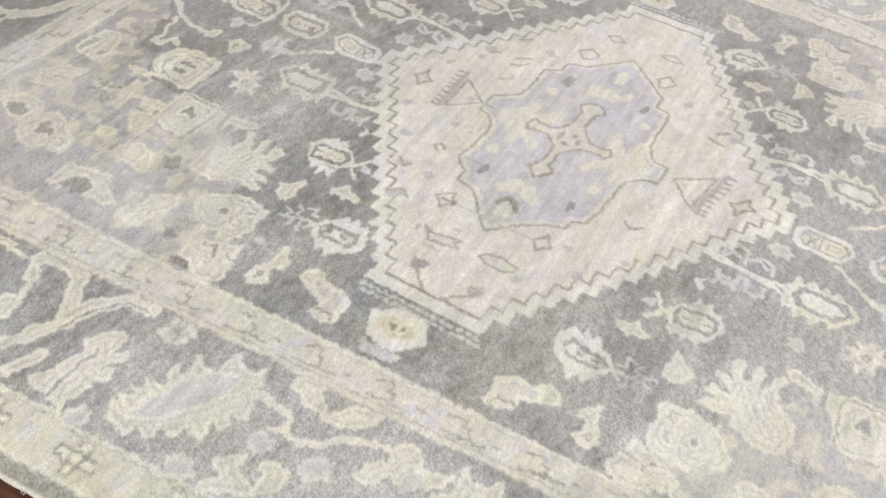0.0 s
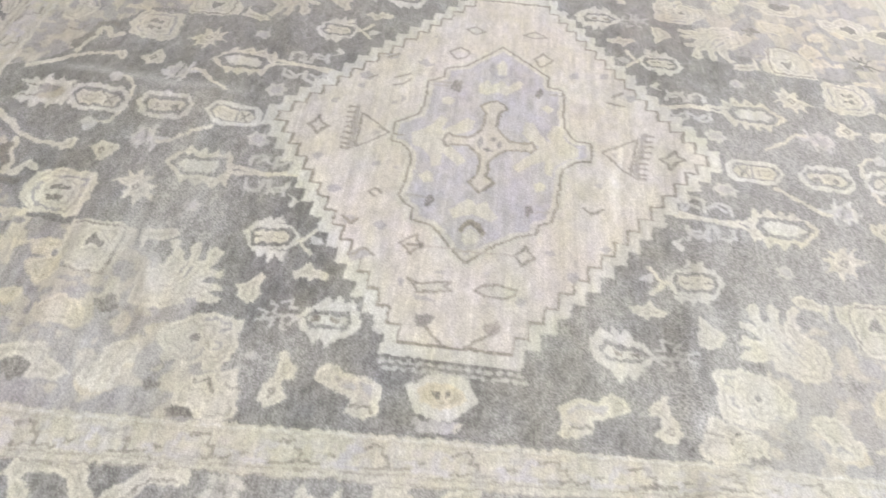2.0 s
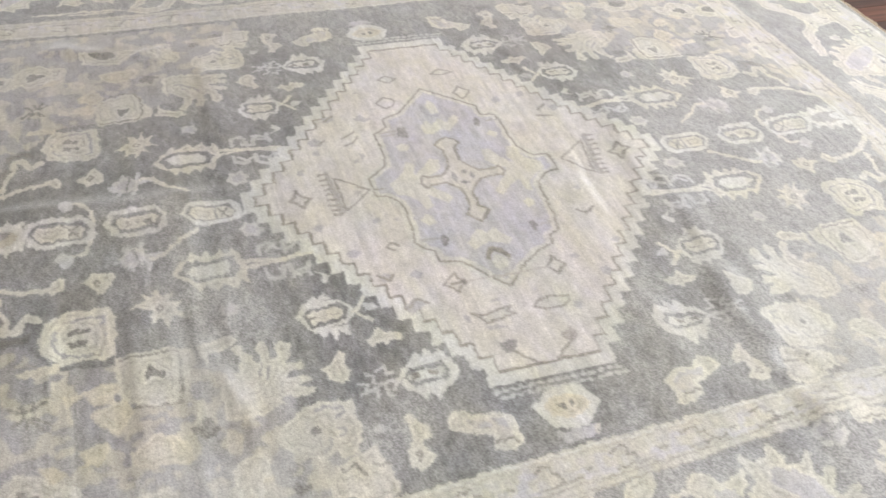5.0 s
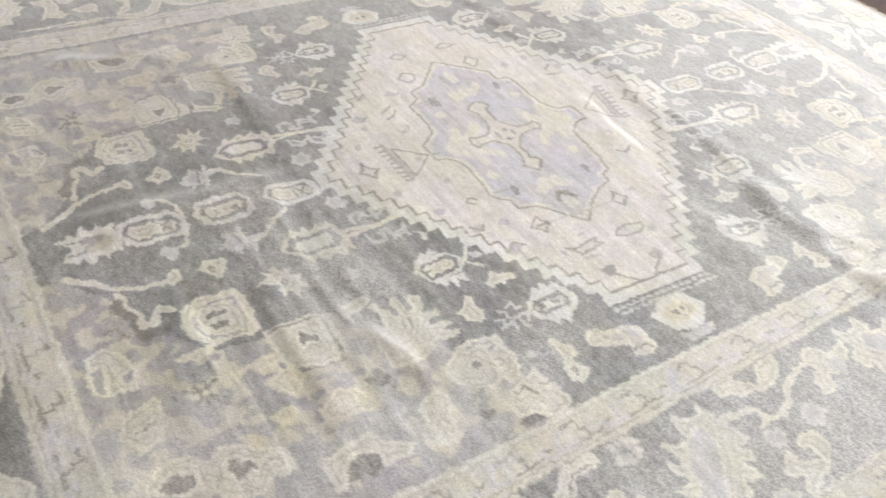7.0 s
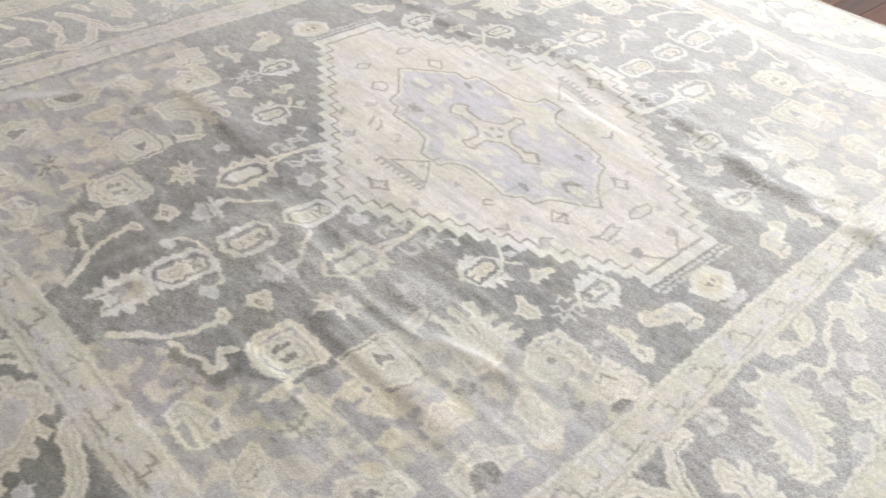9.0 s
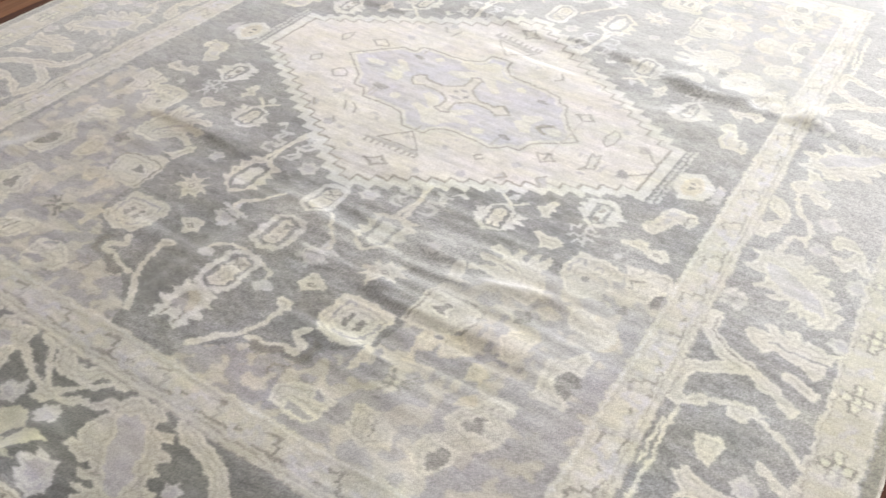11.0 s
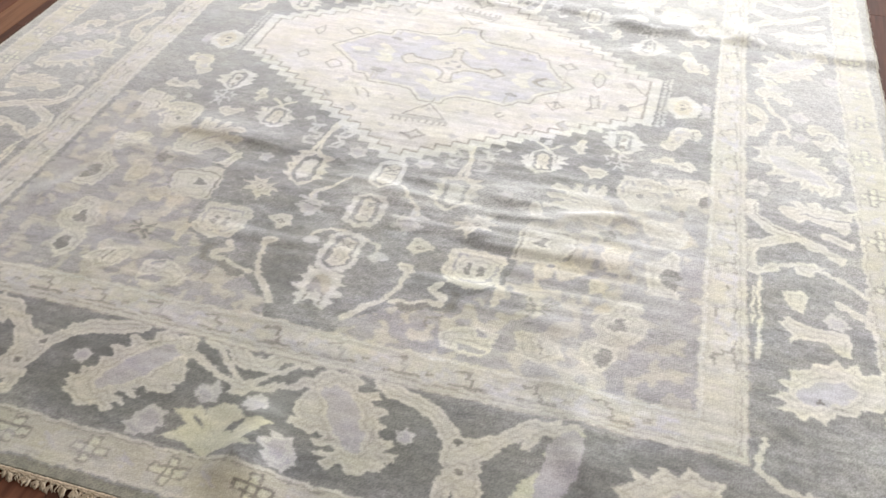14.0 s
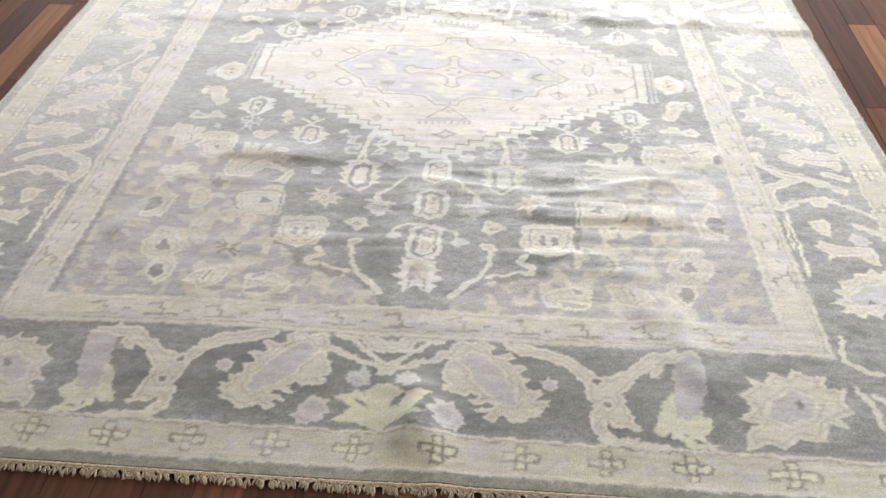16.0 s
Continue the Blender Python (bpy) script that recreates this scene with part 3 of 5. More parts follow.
def medallion_star():
    fill(ONCE, L, STAR)
    line(ONCE, (0.52, 0.51, 0.47), 26, STAR)
    line(ONCE, (0.25, 0.232, 0.20), 4.5, STAR)
    fill(ONCE, (0.53, 0.52, 0.46), [9, -184, -22, -145, -71, -124, -50, -105, -8, -116, -42, -83, -72, -61, -60, -39, -24, -45, -2, -75, 12, -95, 38, -96, 64, -71, 96, -51, 116, -67, 87, -89, 72, -109, 116, -107, 126, -127, 84, -139, 65, -160, 53, -181])
    fill(ONCE, (0.53, 0.52, 0.46), [8, 206, -17, 176, -80, 165, -76, 144, -41, 133, -6, 142, -32, 118, -75, 103, -79, 79, -32, 72, -5, 89, 9, 114, 36, 104, 62, 76, 95, 53, 114, 68, 85, 93, 61, 127, 104, 129, 114, 144, 75, 151, 49, 181, 40, 205])
    fill(ONCE, L, [-53, 50, -53, 63, -15, 68, 1, 82, -6, 56])
    fill(ONCE, (0.53, 0.52, 0.46), [-208, -44, -237, -22, -213, -9, -242, 14, -219, 34, -248, 57, -234, 74, -203, 53, -179, 30, -190, 6, -171, -19, -177, -39])
    fill(ONCE, (0.53, 0.52, 0.46), [-311, -3, -332, 16, -312, 29, -267, 23, -262, 3])
    line(ONCE, (0.33, 0.32, 0.36), 6, [-316, -10, -286, -19, -257, -6, -252, 16, -272, 35, -312, 38])
    fill(ONCE, (0.53, 0.52, 0.46), [264, -75, 236, -50, 219, -37, 236, -20, 219, 2, 241, 12, 264, 34, 284, 18, 274, 1, 267, -22, 277, -46, 287, -64])
    fill(ONCE, T, [320, -52, 294, -41, 281, -23, 294, -4, 320, 10, 336, 0, 314, -8, 301, -24, 317, -39, 336, -44])
    fill(ONCE, (0.52, 0.52, 0.49), [339, -41, 320, -34, 312, -22, 323, -9, 343, -3, 358, -14, 362, -32, 352, -39])
    fill(ONCE, (0.53, 0.52, 0.46), [-137, -129, -151, -111, -138, -93, -115, -103, -115, -123])
    fill(ONCE, (0.53, 0.52, 0.46), [-142, 117, -156, 132, -142, 149, -122, 133])
    fill(ONCE, (0.53, 0.52, 0.46), [155, -149, 140, -136, 151, -121, 173, -119, 181, -137, 170, -148])
    fill(ONCE, (0.53, 0.52, 0.46), [146, 102, 137, 118, 149, 132, 168, 125, 172, 107])
    fill(ONCE, (0.24, 0.23, 0.225), [-211, -109, -225, -98, -211, -90, -226, -81, -170, -83, -174, -97, -183, -110])
    fill(ONCE, (0.24, 0.23, 0.225), [-211, 103, -226, 116, -202, 122, -178, 111, -188, 102])
    fill(ONCE, (0.24, 0.23, 0.225), [230, -130, 219, -118, 230, -109, 257, -112, 261, -127])
    fill(ONCE, (0.24, 0.23, 0.225), [225, 86, 218, 99, 239, 104, 260, 94, 250, 86])
    line(ONCE, (0.36, 0.345, 0.33), 5, [-205, -151, -206, -112])
    line(ONCE, (0.36, 0.345, 0.33), 5, [-191, -151, -192, -116])
    line(ONCE, (0.36, 0.345, 0.33), 5, [230, -166, 230, -133])
    line(ONCE, (0.36, 0.345, 0.33), 5, [236, 113, 236, 137])
    line(ONCE, (0.36, 0.345, 0.33), 5, [-202, 138, -203, 170])
    fill(ONCE, (0.50, 0.475, 0.43), [-153, 4, -140, 25, -122, 34, -104, 16, -52, 10, -31, 22, 2, 42, 5, 88, -3, 98, 22, 106, 38, 94, 30, 84, 35, 40, 59, 15, 86, 0, 134, -3, 158, 17, 196, -15, 162, -39, 140, -24, 86, -21, 63, -27, 36, -51, 38, -87, 48, -100, 24, -114, 0, -98, 8, -85, 3, -49, -30, -23, -99, -16, -121, -31, -139, -14])
    line(ONCE, (0.255, 0.235, 0.205), 6, [-153, 4, -140, 25, -122, 34, -104, 16, -52, 10, -31, 22, 2, 42, 5, 88, -3, 98, 22, 106, 38, 94, 30, 84, 35, 40, 59, 15, 86, 0, 134, -3, 158, 17, 196, -15, 162, -39, 140, -24, 86, -21, 63, -27, 36, -51, 38, -87, 48, -100, 24, -114, 0, -98, 8, -85, 3, -49, -30, -23, -99, -16, -121, -31, -139, -14, -153, 4])
    fill(ONCE, (0.24, 0.23, 0.225), [19, -34, -5, -22, 19, -17, 43, -25])
    fill(ONCE, (0.24, 0.23, 0.225), [-6, 1, -10, 15, 7, 11, 7, -2])
    fill(ONCE, (0.24, 0.23, 0.225), [19, 15, -2, 24, 23, 30, 39, 21])
    fill(ONCE, (0.24, 0.23, 0.225), [43, -18, 35, -4, 47, 8, 51, -8])


def medallion_ground():
    motif = (0.27, 0.25, 0.225)
    mauve = (0.375, 0.36, 0.375)
    line(ONCE, motif, 5, [-348, -127, -375, -101, -365, -81, -350, -73, -329, -86, -318, -106, -348, -127])
    line(ONCE, motif, 5, [-355, 96, -387, 121, -367, 134, -356, 146, -335, 127, -319, 114, -355, 96])
    line(ONCE, motif, 5, [377, -165, 361, -142, 349, -130, 368, -128, 380, -112, 392, -132, 407, -138, 392, -148, 377, -165])
    line(ONCE, motif, 5, [377, 67, 362, 86, 346, 91, 365, 97, 381, 112, 390, 97, 405, 84, 390, 77, 377, 67])
    line(ONCE, motif, 7, [21, -431, 13, -419, -16, -409, 12, -397, 22, -378, 36, -395, 56, -404, 36, -415, 21, -431])
    line(ONCE, motif, 7, [9, 396, 1, 412, -25, 431, 1, 436, 11, 453, 25, 430, 46, 415, 26, 409, 9, 396])
    fill(ONCE, (0.5,0.49,0.45), [20, -406, 12, -399, 32, -398])
    fill(ONCE, (0.5,0.49,0.45), [9, 423, 1, 433, 21, 429])
    fill(ONCE, (0.33, 0.31, 0.295), [-72, -332, -72, -319, 93, -310, 101, -325])
    line(ONCE, motif, 7, [-63, -345, -63, -326])
    line(ONCE, motif, 7, [-42, -344, -42, -326])
    line(ONCE, motif, 7, [-21, -343, -21, -325])
    line(ONCE, motif, 7, [-1, -342, -1, -324])
    line(ONCE, motif, 7, [20, -341, 19, -323])
    line(ONCE, motif, 7, [39, -340, 39, -322])
    line(ONCE, motif, 7, [59, -339, 59, -321])
    line(ONCE, motif, 7, [78, -338, 78, -321])
    line(ONCE, motif, 7, [94, -337, 93, -320])
    line(ONCE, motif, 5, [-47, -311, 86, -307, 22, -239, -47, -311])
    fill(ONCE, (0.36,0.34,0.33), [11, -273, 22, -257, 37, -272])
    fill(ONCE, (0.33, 0.31, 0.295), [-84, 375, -84, 361, 87, 325, 94, 339])
    line(ONCE, motif, 7, [-76, 387, -75, 367])
    line(ONCE, motif, 7, [-54, 382, -53, 363])
    line(ONCE, motif, 7, [-32, 378, -32, 359])
    line(ONCE, motif, 7, [-11, 374, -11, 355])
    line(ONCE, motif, 7, [10, 370, 10, 351])
    line(ONCE, motif, 7, [30, 365, 31, 347])
    line(ONCE, motif, 7, [51, 361, 51, 343])
    line(ONCE, motif, 7, [71, 357, 71, 339])
    line(ONCE, motif, 7, [86, 354, 87, 336])
    line(ONCE, motif, 5, [-58, 349, 79, 323, 15, 262, -58, 349])
    fill(ONCE, (0.36,0.34,0.33), [2, 299, 15, 281, 29, 294])
    fill(ONCE, mauve, [-308, -280, -319, -252, -294, -257, -279, -277])
    fill(ONCE, mauve, [-210, -341, -222, -321, -202, -297, -183, -315, -189, -337])
    fill(ONCE, mauve, [-164, -339, -171, -323, -146, -324, -150, -341])
    fill(ONCE, mauve, [-88, -390, -97, -375, -71, -376, -71, -392])
    fill(ONCE, mauve, [-103, -246, -112, -236, -95, -235, -90, -246])
    fill(ONCE, mauve, [-135, -230, -122, -214, -104, -224])
    fill(ONCE, mauve, [-415, -180, -421, -165, -405, -165])
    fill(ONCE, mauve, [-286, -203, -306, -181, -281, -175, -282, -153, -262, -181, -271, -192])
    fill(ONCE, mauve, [-319, 268, -325, 291, -299, 284, -298, 264])
    fill(ONCE, mauve, [-231, 327, -241, 353, -217, 358, -202, 335])
    fill(ONCE, mauve, [130, -259, 123, -243, 141, -240, 145, -255])
    fill(ONCE, mauve, [137, -211, 134, -199, 152, -201])
    fill(ONCE, mauve, [134, 235, 126, 257, 145, 251])
    fill(ONCE, mauve, [-296, 184, -317, 209, -287, 212, -276, 191])
    fill(ONCE, mauve, [330, -227, 317, -210, 333, -195, 346, -210])
    fill(ONCE, mauve, [356, 127, 346, 146, 362, 155, 371, 139])
    fill(ONCE, mauve, [132, -398, 120, -384, 131, -372, 150, -383])
    fill(ONCE, mauve, [231, -345, 220, -326, 234, -309, 251, -325, 244, -339])
    fill(ONCE, mauve, [320, -292, 311, -277, 327, -258, 342, -272, 339, -287])
    fill(ONCE, mauve, [330, 239, 317, 256, 330, 267, 343, 253])
    fill(ONCE, mauve, [422, -264, 407, -246, 410, -226, 422, -209, 428, -226, 440, -245, 448, -256])
    fill(ONCE, mauve, [415, 176, 409, 193, 427, 197, 442, 185, 433, 175])
    line(ONCE, motif, 6, [-291, -281, -314, -257])
    line(ONCE, motif, 6, [-192, -319, -206, -297])
    line(ONCE, motif, 6, [-208, -210, -185, -224, -173, -251])
    line(ONCE, motif, 6, [-207, -252, -227, -217])
    line(ONCE, motif, 6, [234, -222, 220, -239, 234, -253, 247, -237])
    line(ONCE, motif, 6, [214, 213, 228, 229, 214, 254])
    line(ONCE, motif, 6, [-220, 296, -245, 322])
    line(ONCE, motif, 6, [-196, 285, -186, 326])
    line(ONCE, motif, 6, [425, -254, 404, -235, 422, -213])
    line(ONCE, motif, 6, [317, -293, 339, -272, 320, -259])
    fill(ONCE, (0.50, 0.49, 0.45), [469, -137, 483, -118, 477, -86, 473, -53, 487, -62, 495, -52, 503, -78, 506, -119, 492, -121, 469, -137])
    line(ONCE, motif, 5, [469, -137, 483, -118, 477, -86, 473, -53, 487, -62, 495, -52, 503, -78, 506, -119, 492, -121, 469, -137])
    fill(ONCE, (0.50, 0.49, 0.45), [484, -5, 470, 15, 464, 35, 473, 78, 488, 71, 499, 54, 499, 21, 484, -5])
    line(ONCE, motif, 5, [484, -5, 470, 15, 464, 35, 473, 78, 488, 71, 499, 54, 499, 21, 484, -5])
    fill(ONCE, (0.50, 0.49, 0.45), [-467, -91, -484, -65, -463, -38, -448, -66, -467, -91])
    line(ONCE, motif, 5, [-467, -91, -484, -65, -463, -38, -448, -66, -467, -91])
    fill(ONCE, (0.50, 0.49, 0.45), [-467, 65, -490, 97, -469, 126, -454, 94, -467, 65])
    line(ONCE, motif, 5, [-467, 65, -490, 97, -469, 126, -454, 94, -467, 65])
    fill(ONCE, mauve, [469, -156, 476, -140, 497, -146, 490, -153])
    fill(ONCE, mauve, [514, -125, 517, -93, 526, -78, 525, -120])
    fill(ONCE, mauve, [435, 5, 432, 22, 441, 18])
    fill(ONCE, mauve, [448, -90, 443, -62, 455, -68])
    fill(ONCE, mauve, [492, 76, 499, 97, 516, 84, 510, 69])
    fill(ONCE, (0.24, 0.23, 0.225), [560, -113, 566, -98, 558, -90, 566, -76, 582, -83, 594, -94, 594, -112])
    fill(ONCE, (0.33, 0.30, 0.285), [570, 19, 564, 32, 556, 41, 570, 48, 591, 43, 596, 26, 585, 15])
    line(ONCE, motif, 6, [594, -90, 630, -61])
    line(ONCE, motif, 6, [593, 28, 633, -20])
    line(ONCE, motif, 6, [380, -146, 379, -114])
    line(ONCE, (0.42,0.39,0.365), 4, [379, -112, 379, 72])
    line(ONCE, T, 5, [22, -204, 22, -229])


def medallion_edge():
    """Pale bars and two rows of small teeth beyond the blunt ends."""
    for end, mid in ((1, -40), (-1, 28)):
        fill(ONCE, W, [c for x, y in ((640, -128), (640, 128), (668, 128), (668, -128)) for c in (end * x, mid + y)])
        for row in (0, 1):
            for n in range(15):
                y, x = mid - 126 + 18 * n + 9 * row, 682 + 16 * row
                fill(ONCE, (0.42, 0.42, 0.41), [c for a, b in ((-9, -1), (0, -8), (9, -1), (4, 4), (-4, 4)) for c in (end * (x + b), y + a)])


def border_ends():
    line(QUARTERS, C, 36, [693, -1311, 605, -1309, 536, -1373, 470, -1393, 409, -1328, 283, -1290])
    fill(QUARTERS, C, [564, -1370, 444, -1366, 447, -1422, 470, -1474, 499, -1512, 552, -1503, 538, -1462, 529, -1420])
    fill(ALONG, V, [-114, -1465, -68, -1458, -64, -1445, -30, -1467, -44, -1452, -21, -1442, -10, -1428, 15, -1426, 36, -1446, 51, -1461, 87, -1450, 115, -1456, 87, -1490, 71, -1514, 102, -1520, 41, -1535, 8, -1558, -30, -1545, -69, -1532, -107, -1535, -77, -1517, -62, -1501, -83, -1482])
    fill(ALONG, G, [-57, -1464, -38, -1478, -22, -1499, -49, -1486])
    fill(ALONG, G, [33, -1470, 58, -1460, 44, -1501, 19, -1500])
    fill(QUARTERS, C, [123, -1406, 124, -1380, 137, -1351, 144, -1341, 113, -1346, 89, -1341, 111, -1324, 141, -1318, 145, -1293, 160, -1275, 190, -1289, 206, -1271, 226, -1281, 243, -1297, 233, -1312, 258, -1320, 281, -1315, 295, -1327, 273, -1344, 286, -1353, 309, -1343, 320, -1356, 305, -1373, 302, -1389, 329, -1391, 316, -1411, 319, -1419, 348, -1420, 352, -1431, 334, -1448, 366, -1449, 364, -1466, 344, -1472, 360, -1478, 346, -1494, 323, -1497])
    fill(QUARTERS, C, [323, -1497, 310, -1513, 285, -1514, 269, -1499, 243, -1517, 223, -1506, 237, -1491, 207, -1493, 221, -1476, 249, -1472, 237, -1460, 203, -1470, 189, -1460, 219, -1447, 203, -1433, 177, -1452, 155, -1440, 134, -1439, 128, -1423, 151, -1417, 138, -1408, 167, -1401, 166, -1391, 123, -1406, 155, -1328, 207, -1304, 293, -1414])
    fill(QUARTERS, L, [163, -1340, 187, -1314, 223, -1328, 248, -1355, 271, -1396, 290, -1429, 298, -1460, 286, -1469, 258, -1457, 230, -1435, 198, -1399, 184, -1369])
    fill(QUARTERS, C, [-90, -1279, -40, -1257, -34, -1245, 114, -1249, 111, -1275, 63, -1296, 44, -1329, 13, -1335, -12, -1321, -44, -1318, -53, -1297])
    fill(QUARTERS, G, [-37, -1261, -7, -1242, 51, -1256, 35, -1279, 11, -1294, -12, -1284])
    line(QUARTERS, C, 13, [66, -1365, 7, -1383, -12, -1394])
    line(QUARTERS, C, 13, [-7, -1383, 32, -1351, 89, -1293, 125, -1285])
    line(QUARTERS, C, 11, [66, -1358, 110, -1347, 114, -1333])
    fill(QUARTERS, E, [81, -1416, 71, -1393, 38, -1389, 21, -1413, 39, -1432, 63, -1432])
    fill(QUARTERS, E, [36, -1419, 48, -1398, 75, -1397, 90, -1417, 69, -1434, 50, -1432])
    fill(QUARTERS, E, [178, -1536, 183, -1508, 167, -1493, 142, -1513, 127, -1544, 146, -1555])
    fill(QUARTERS, E, [97, -1522, 105, -1498, 145, -1480, 177, -1479, 168, -1511, 145, -1532])
    fill(QUARTERS, D, [460, -1388, 467, -1376, 480, -1383, 473, -1394])
    fill(QUARTERS, E, [348, -1410, 354, -1391, 367, -1381, 387, -1393, 386, -1411, 364, -1417])
    fill(QUARTERS, C, [594, -1367, 591, -1349, 608, -1325, 640, -1294, 664, -1270, 653, -1297, 631, -1324, 625, -1349, 611, -1366])
    line(QUARTERS, C, 28, [470, -1474, 470, -1514, 497, -1552, 545, -1551])
    line(QUARTERS, V, 20, [494, -1549, 590, -1565, 693, -1573])
    line(QUARTERS, C, 14, [504, -1480, 552, -1515])
    fill(QUARTERS, T, [500, -1446, 486, -1442, 481, -1455, 493, -1459])
    fill(QUARTERS, V, [691, -1538, 696, -1490, 693, -1448, 685, -1419, 636, -1410, 614, -1426, 600, -1483, 581, -1514, 604, -1525, 625, -1508, 627, -1535, 655, -1512, 652, -1534, 675, -1526])
    fill(QUARTERS, L, [677, -1439, 645, -1436, 630, -1477, 655, -1479])
    fill(QUARTERS, V, [693, -1565, 574, -1542, 494, -1547, 501, -1565, 685, -1583])
    line(QUARTERS, V, 12, [762, -1559, 720, -1568, 694, -1541])
    line(QUARTERS, V, 14, [707, -1312, 658, -1358])
    fill(QUARTERS, V, [676, -1347, 654, -1338, 637, -1369, 653, -1385])
    fill(QUARTERS, L, [645, -1331, 679, -1308, 715, -1322, 709, -1406, 681, -1478, 656, -1487, 638, -1443])
    fill(QUARTERS, V, [679, -1478, 706, -1470, 716, -1498, 691, -1518, 676, -1504])
    line(QUARTERS, V, 14, [707, -1543, 666, -1546, 634, -1522])
    fill(QUARTERS, C, [771, -1401, 798, -1383, 792, -1351, 820, -1365, 832, -1331, 867, -1345, 878, -1319, 904, -1343, 931, -1332, 928, -1374, 965, -1371, 949, -1412, 967, -1434, 928, -1453, 938, -1482, 905, -1477, 890, -1515, 857, -1510, 827, -1541, 795, -1529, 768, -1553, 764, -1510, 793, -1478, 759, -1472, 790, -1432])
    fill(QUARTERS, L, [823, -1414, 871, -1386, 902, -1408, 880, -1456, 841, -1474, 814, -1461])
    fill(QUARTERS, D, [863, -1414, 881, -1406, 879, -1425, 861, -1433])
    line(QUARTERS, C, 13, [1003, -1213, 985, -1286, 1033, -1317, 1106, -1320])
    line(QUARTERS, C, 13, [989, -1369, 1008, -1416, 1007, -1462, 1048, -1492])
    line(QUARTERS, C, 13, [1016, -1384, 1058, -1412])


def border_sides():
    fill(QUARTERS, C, [1168, -371, 1129, -383, 1139, -356, 1116, -383, 1109, -352, 1090, -375, 1093, -348, 1064, -368, 1071, -336, 1061, -320, 1029, -347, 1014, -335, 1034, -312, 1022, -304, 986, -327, 978, -315, 999, -291, 996, -263, 974, -274, 940, -257, 967, -242, 969, -211, 943, -193, 985, -181, 1002, -197, 1020, -172, 1057, -167, 1063, -186, 1048, -204, 1077, -187, 1099, -193, 1083, -218, 1113, -205, 1133, -206, 1124, -231, 1105, -241, 1138, -243, 1141, -258, 1127, -276, 1157, -273, 1171, -285, 1155, -311, 1178, -326, 1169, -352])
    fill(QUARTERS, L, [1145, -344, 1103, -332, 1065, -305, 1031, -296, 1011, -276, 991, -224, 1023, -229, 1062, -247, 1100, -275, 1136, -315])
    fill(QUARTERS, E, [1187, -233, 1163, -233, 1153, -231, 1167, -211, 1168, -193, 1188, -188, 1204, -181, 1209, -200, 1201, -218])
    fill(ACROSS, C, [1208, -161, 1187, -167, 1165, -141, 1140, -178, 1123, -151, 1103, -133, 1122, -121, 1139, -128, 1148, -87, 1129, -84, 1111, -104, 1092, -73, 1103, -52, 1131, -45, 1157, -69])
    fill(ACROSS, E, [1089, -146, 1064, -139, 1061, -123, 1069, -105, 1096, -104, 1100, -123])
    fill(ACROSS, E, [1091, -43, 1063, -49, 1054, -22, 1060, 7, 1093, 5, 1100, -17])
    line(ACROSS, C, 13, [1002, -186, 1004, -137, 1015, -111, 1049, -93, 1048, -71, 1027, -29, 1008, -8, 991, 37, 987, 73])
    line(ACROSS, C, 11, [1049, -93, 1048, -122])
    fill(ACROSS, C, [1059, 39, 1023, 57, 1003, 78, 974, 71, 955, 93, 963, 121, 989, 130, 986, 154, 974, 182, 1006, 176, 1045, 114, 1030, 93, 1063, 72])
    fill(ACROSS, L, [1025, 101, 1001, 120, 1004, 153, 1021, 153, 1045, 114])
    fill(ACROSS, C, [959, -142, 930, -142, 925, -122, 926, -91, 938, -66, 936, -9, 924, 31, 956, 26, 980, -4, 996, -50, 985, -86])
    fill(ACROSS, G, [938, -89, 932, -67, 940, -27, 975, -58])
    fill(QUARTERS, E, [974, -413, 949, -416, 932, -397, 930, -370, 950, -354, 973, -349, 995, -370, 992, -393])
    line(QUARTERS, G, 3, [956, -410, 967, -355])
    line(QUARTERS, G, 3, [936, -385, 985, -378])
    fill(QUARTERS, C, [1165, -524, 1137, -501, 1085, -488, 1052, -507, 1031, -487, 1004, -463, 1025, -444, 1058, -448, 1034, -423, 1063, -418, 1096, -439, 1082, -418, 1099, -408, 1124, -438, 1124, -417, 1169, -444, 1200, -426, 1193, -451, 1178, -479, 1180, -503])
    line(QUARTERS, G, 5, [1178, -475, 1061, -469])
    fill(QUARTERS, E, [1207, -421, 1182, -413, 1157, -418, 1157, -403, 1186, -388, 1209, -380, 1204, -398])
    line(QUARTERS, C, 32, [1145, -624, 1100, -591, 1045, -566, 990, -552, 949, -508, 947, -454])
    line(QUARTERS, C, 30, [1045, -566, 987, -596, 943, -624, 935, -674, 948, -718])
    line(QUARTERS, T, 4, [1061, -563, 995, -547, 954, -504, 952, -456])
    fill(QUARTERS, C, [1014, -703, 992, -709, 960, -728, 950, -713, 988, -679, 1013, -673])
    fill(QUARTERS, C, [1072, -702, 1046, -702, 1046, -664, 1079, -653, 1114, -658])
    fill(QUARTERS, C, [1179, -577, 1150, -566, 1115, -550, 1112, -530, 1153, -537, 1186, -553])
    fill(QUARTERS, C, [997, -874, 1020, -848, 1034, -858, 1058, -867, 1086, -867, 1114, -870, 1147, -871, 1148, -909, 1142, -941, 1125, -934, 1100, -915, 1087, -905, 1045, -916, 1015, -930, 1021, -904])
    fill(QUARTERS, E, [1098, -843, 1111, -816, 1138, -815, 1148, -840, 1129, -863, 1110, -860])
    line(QUARTERS, C, 18, [1132, -774, 1186, -804])
    line(QUARTERS, C, 15, [1080, -667, 1142, -693, 1196, -737])
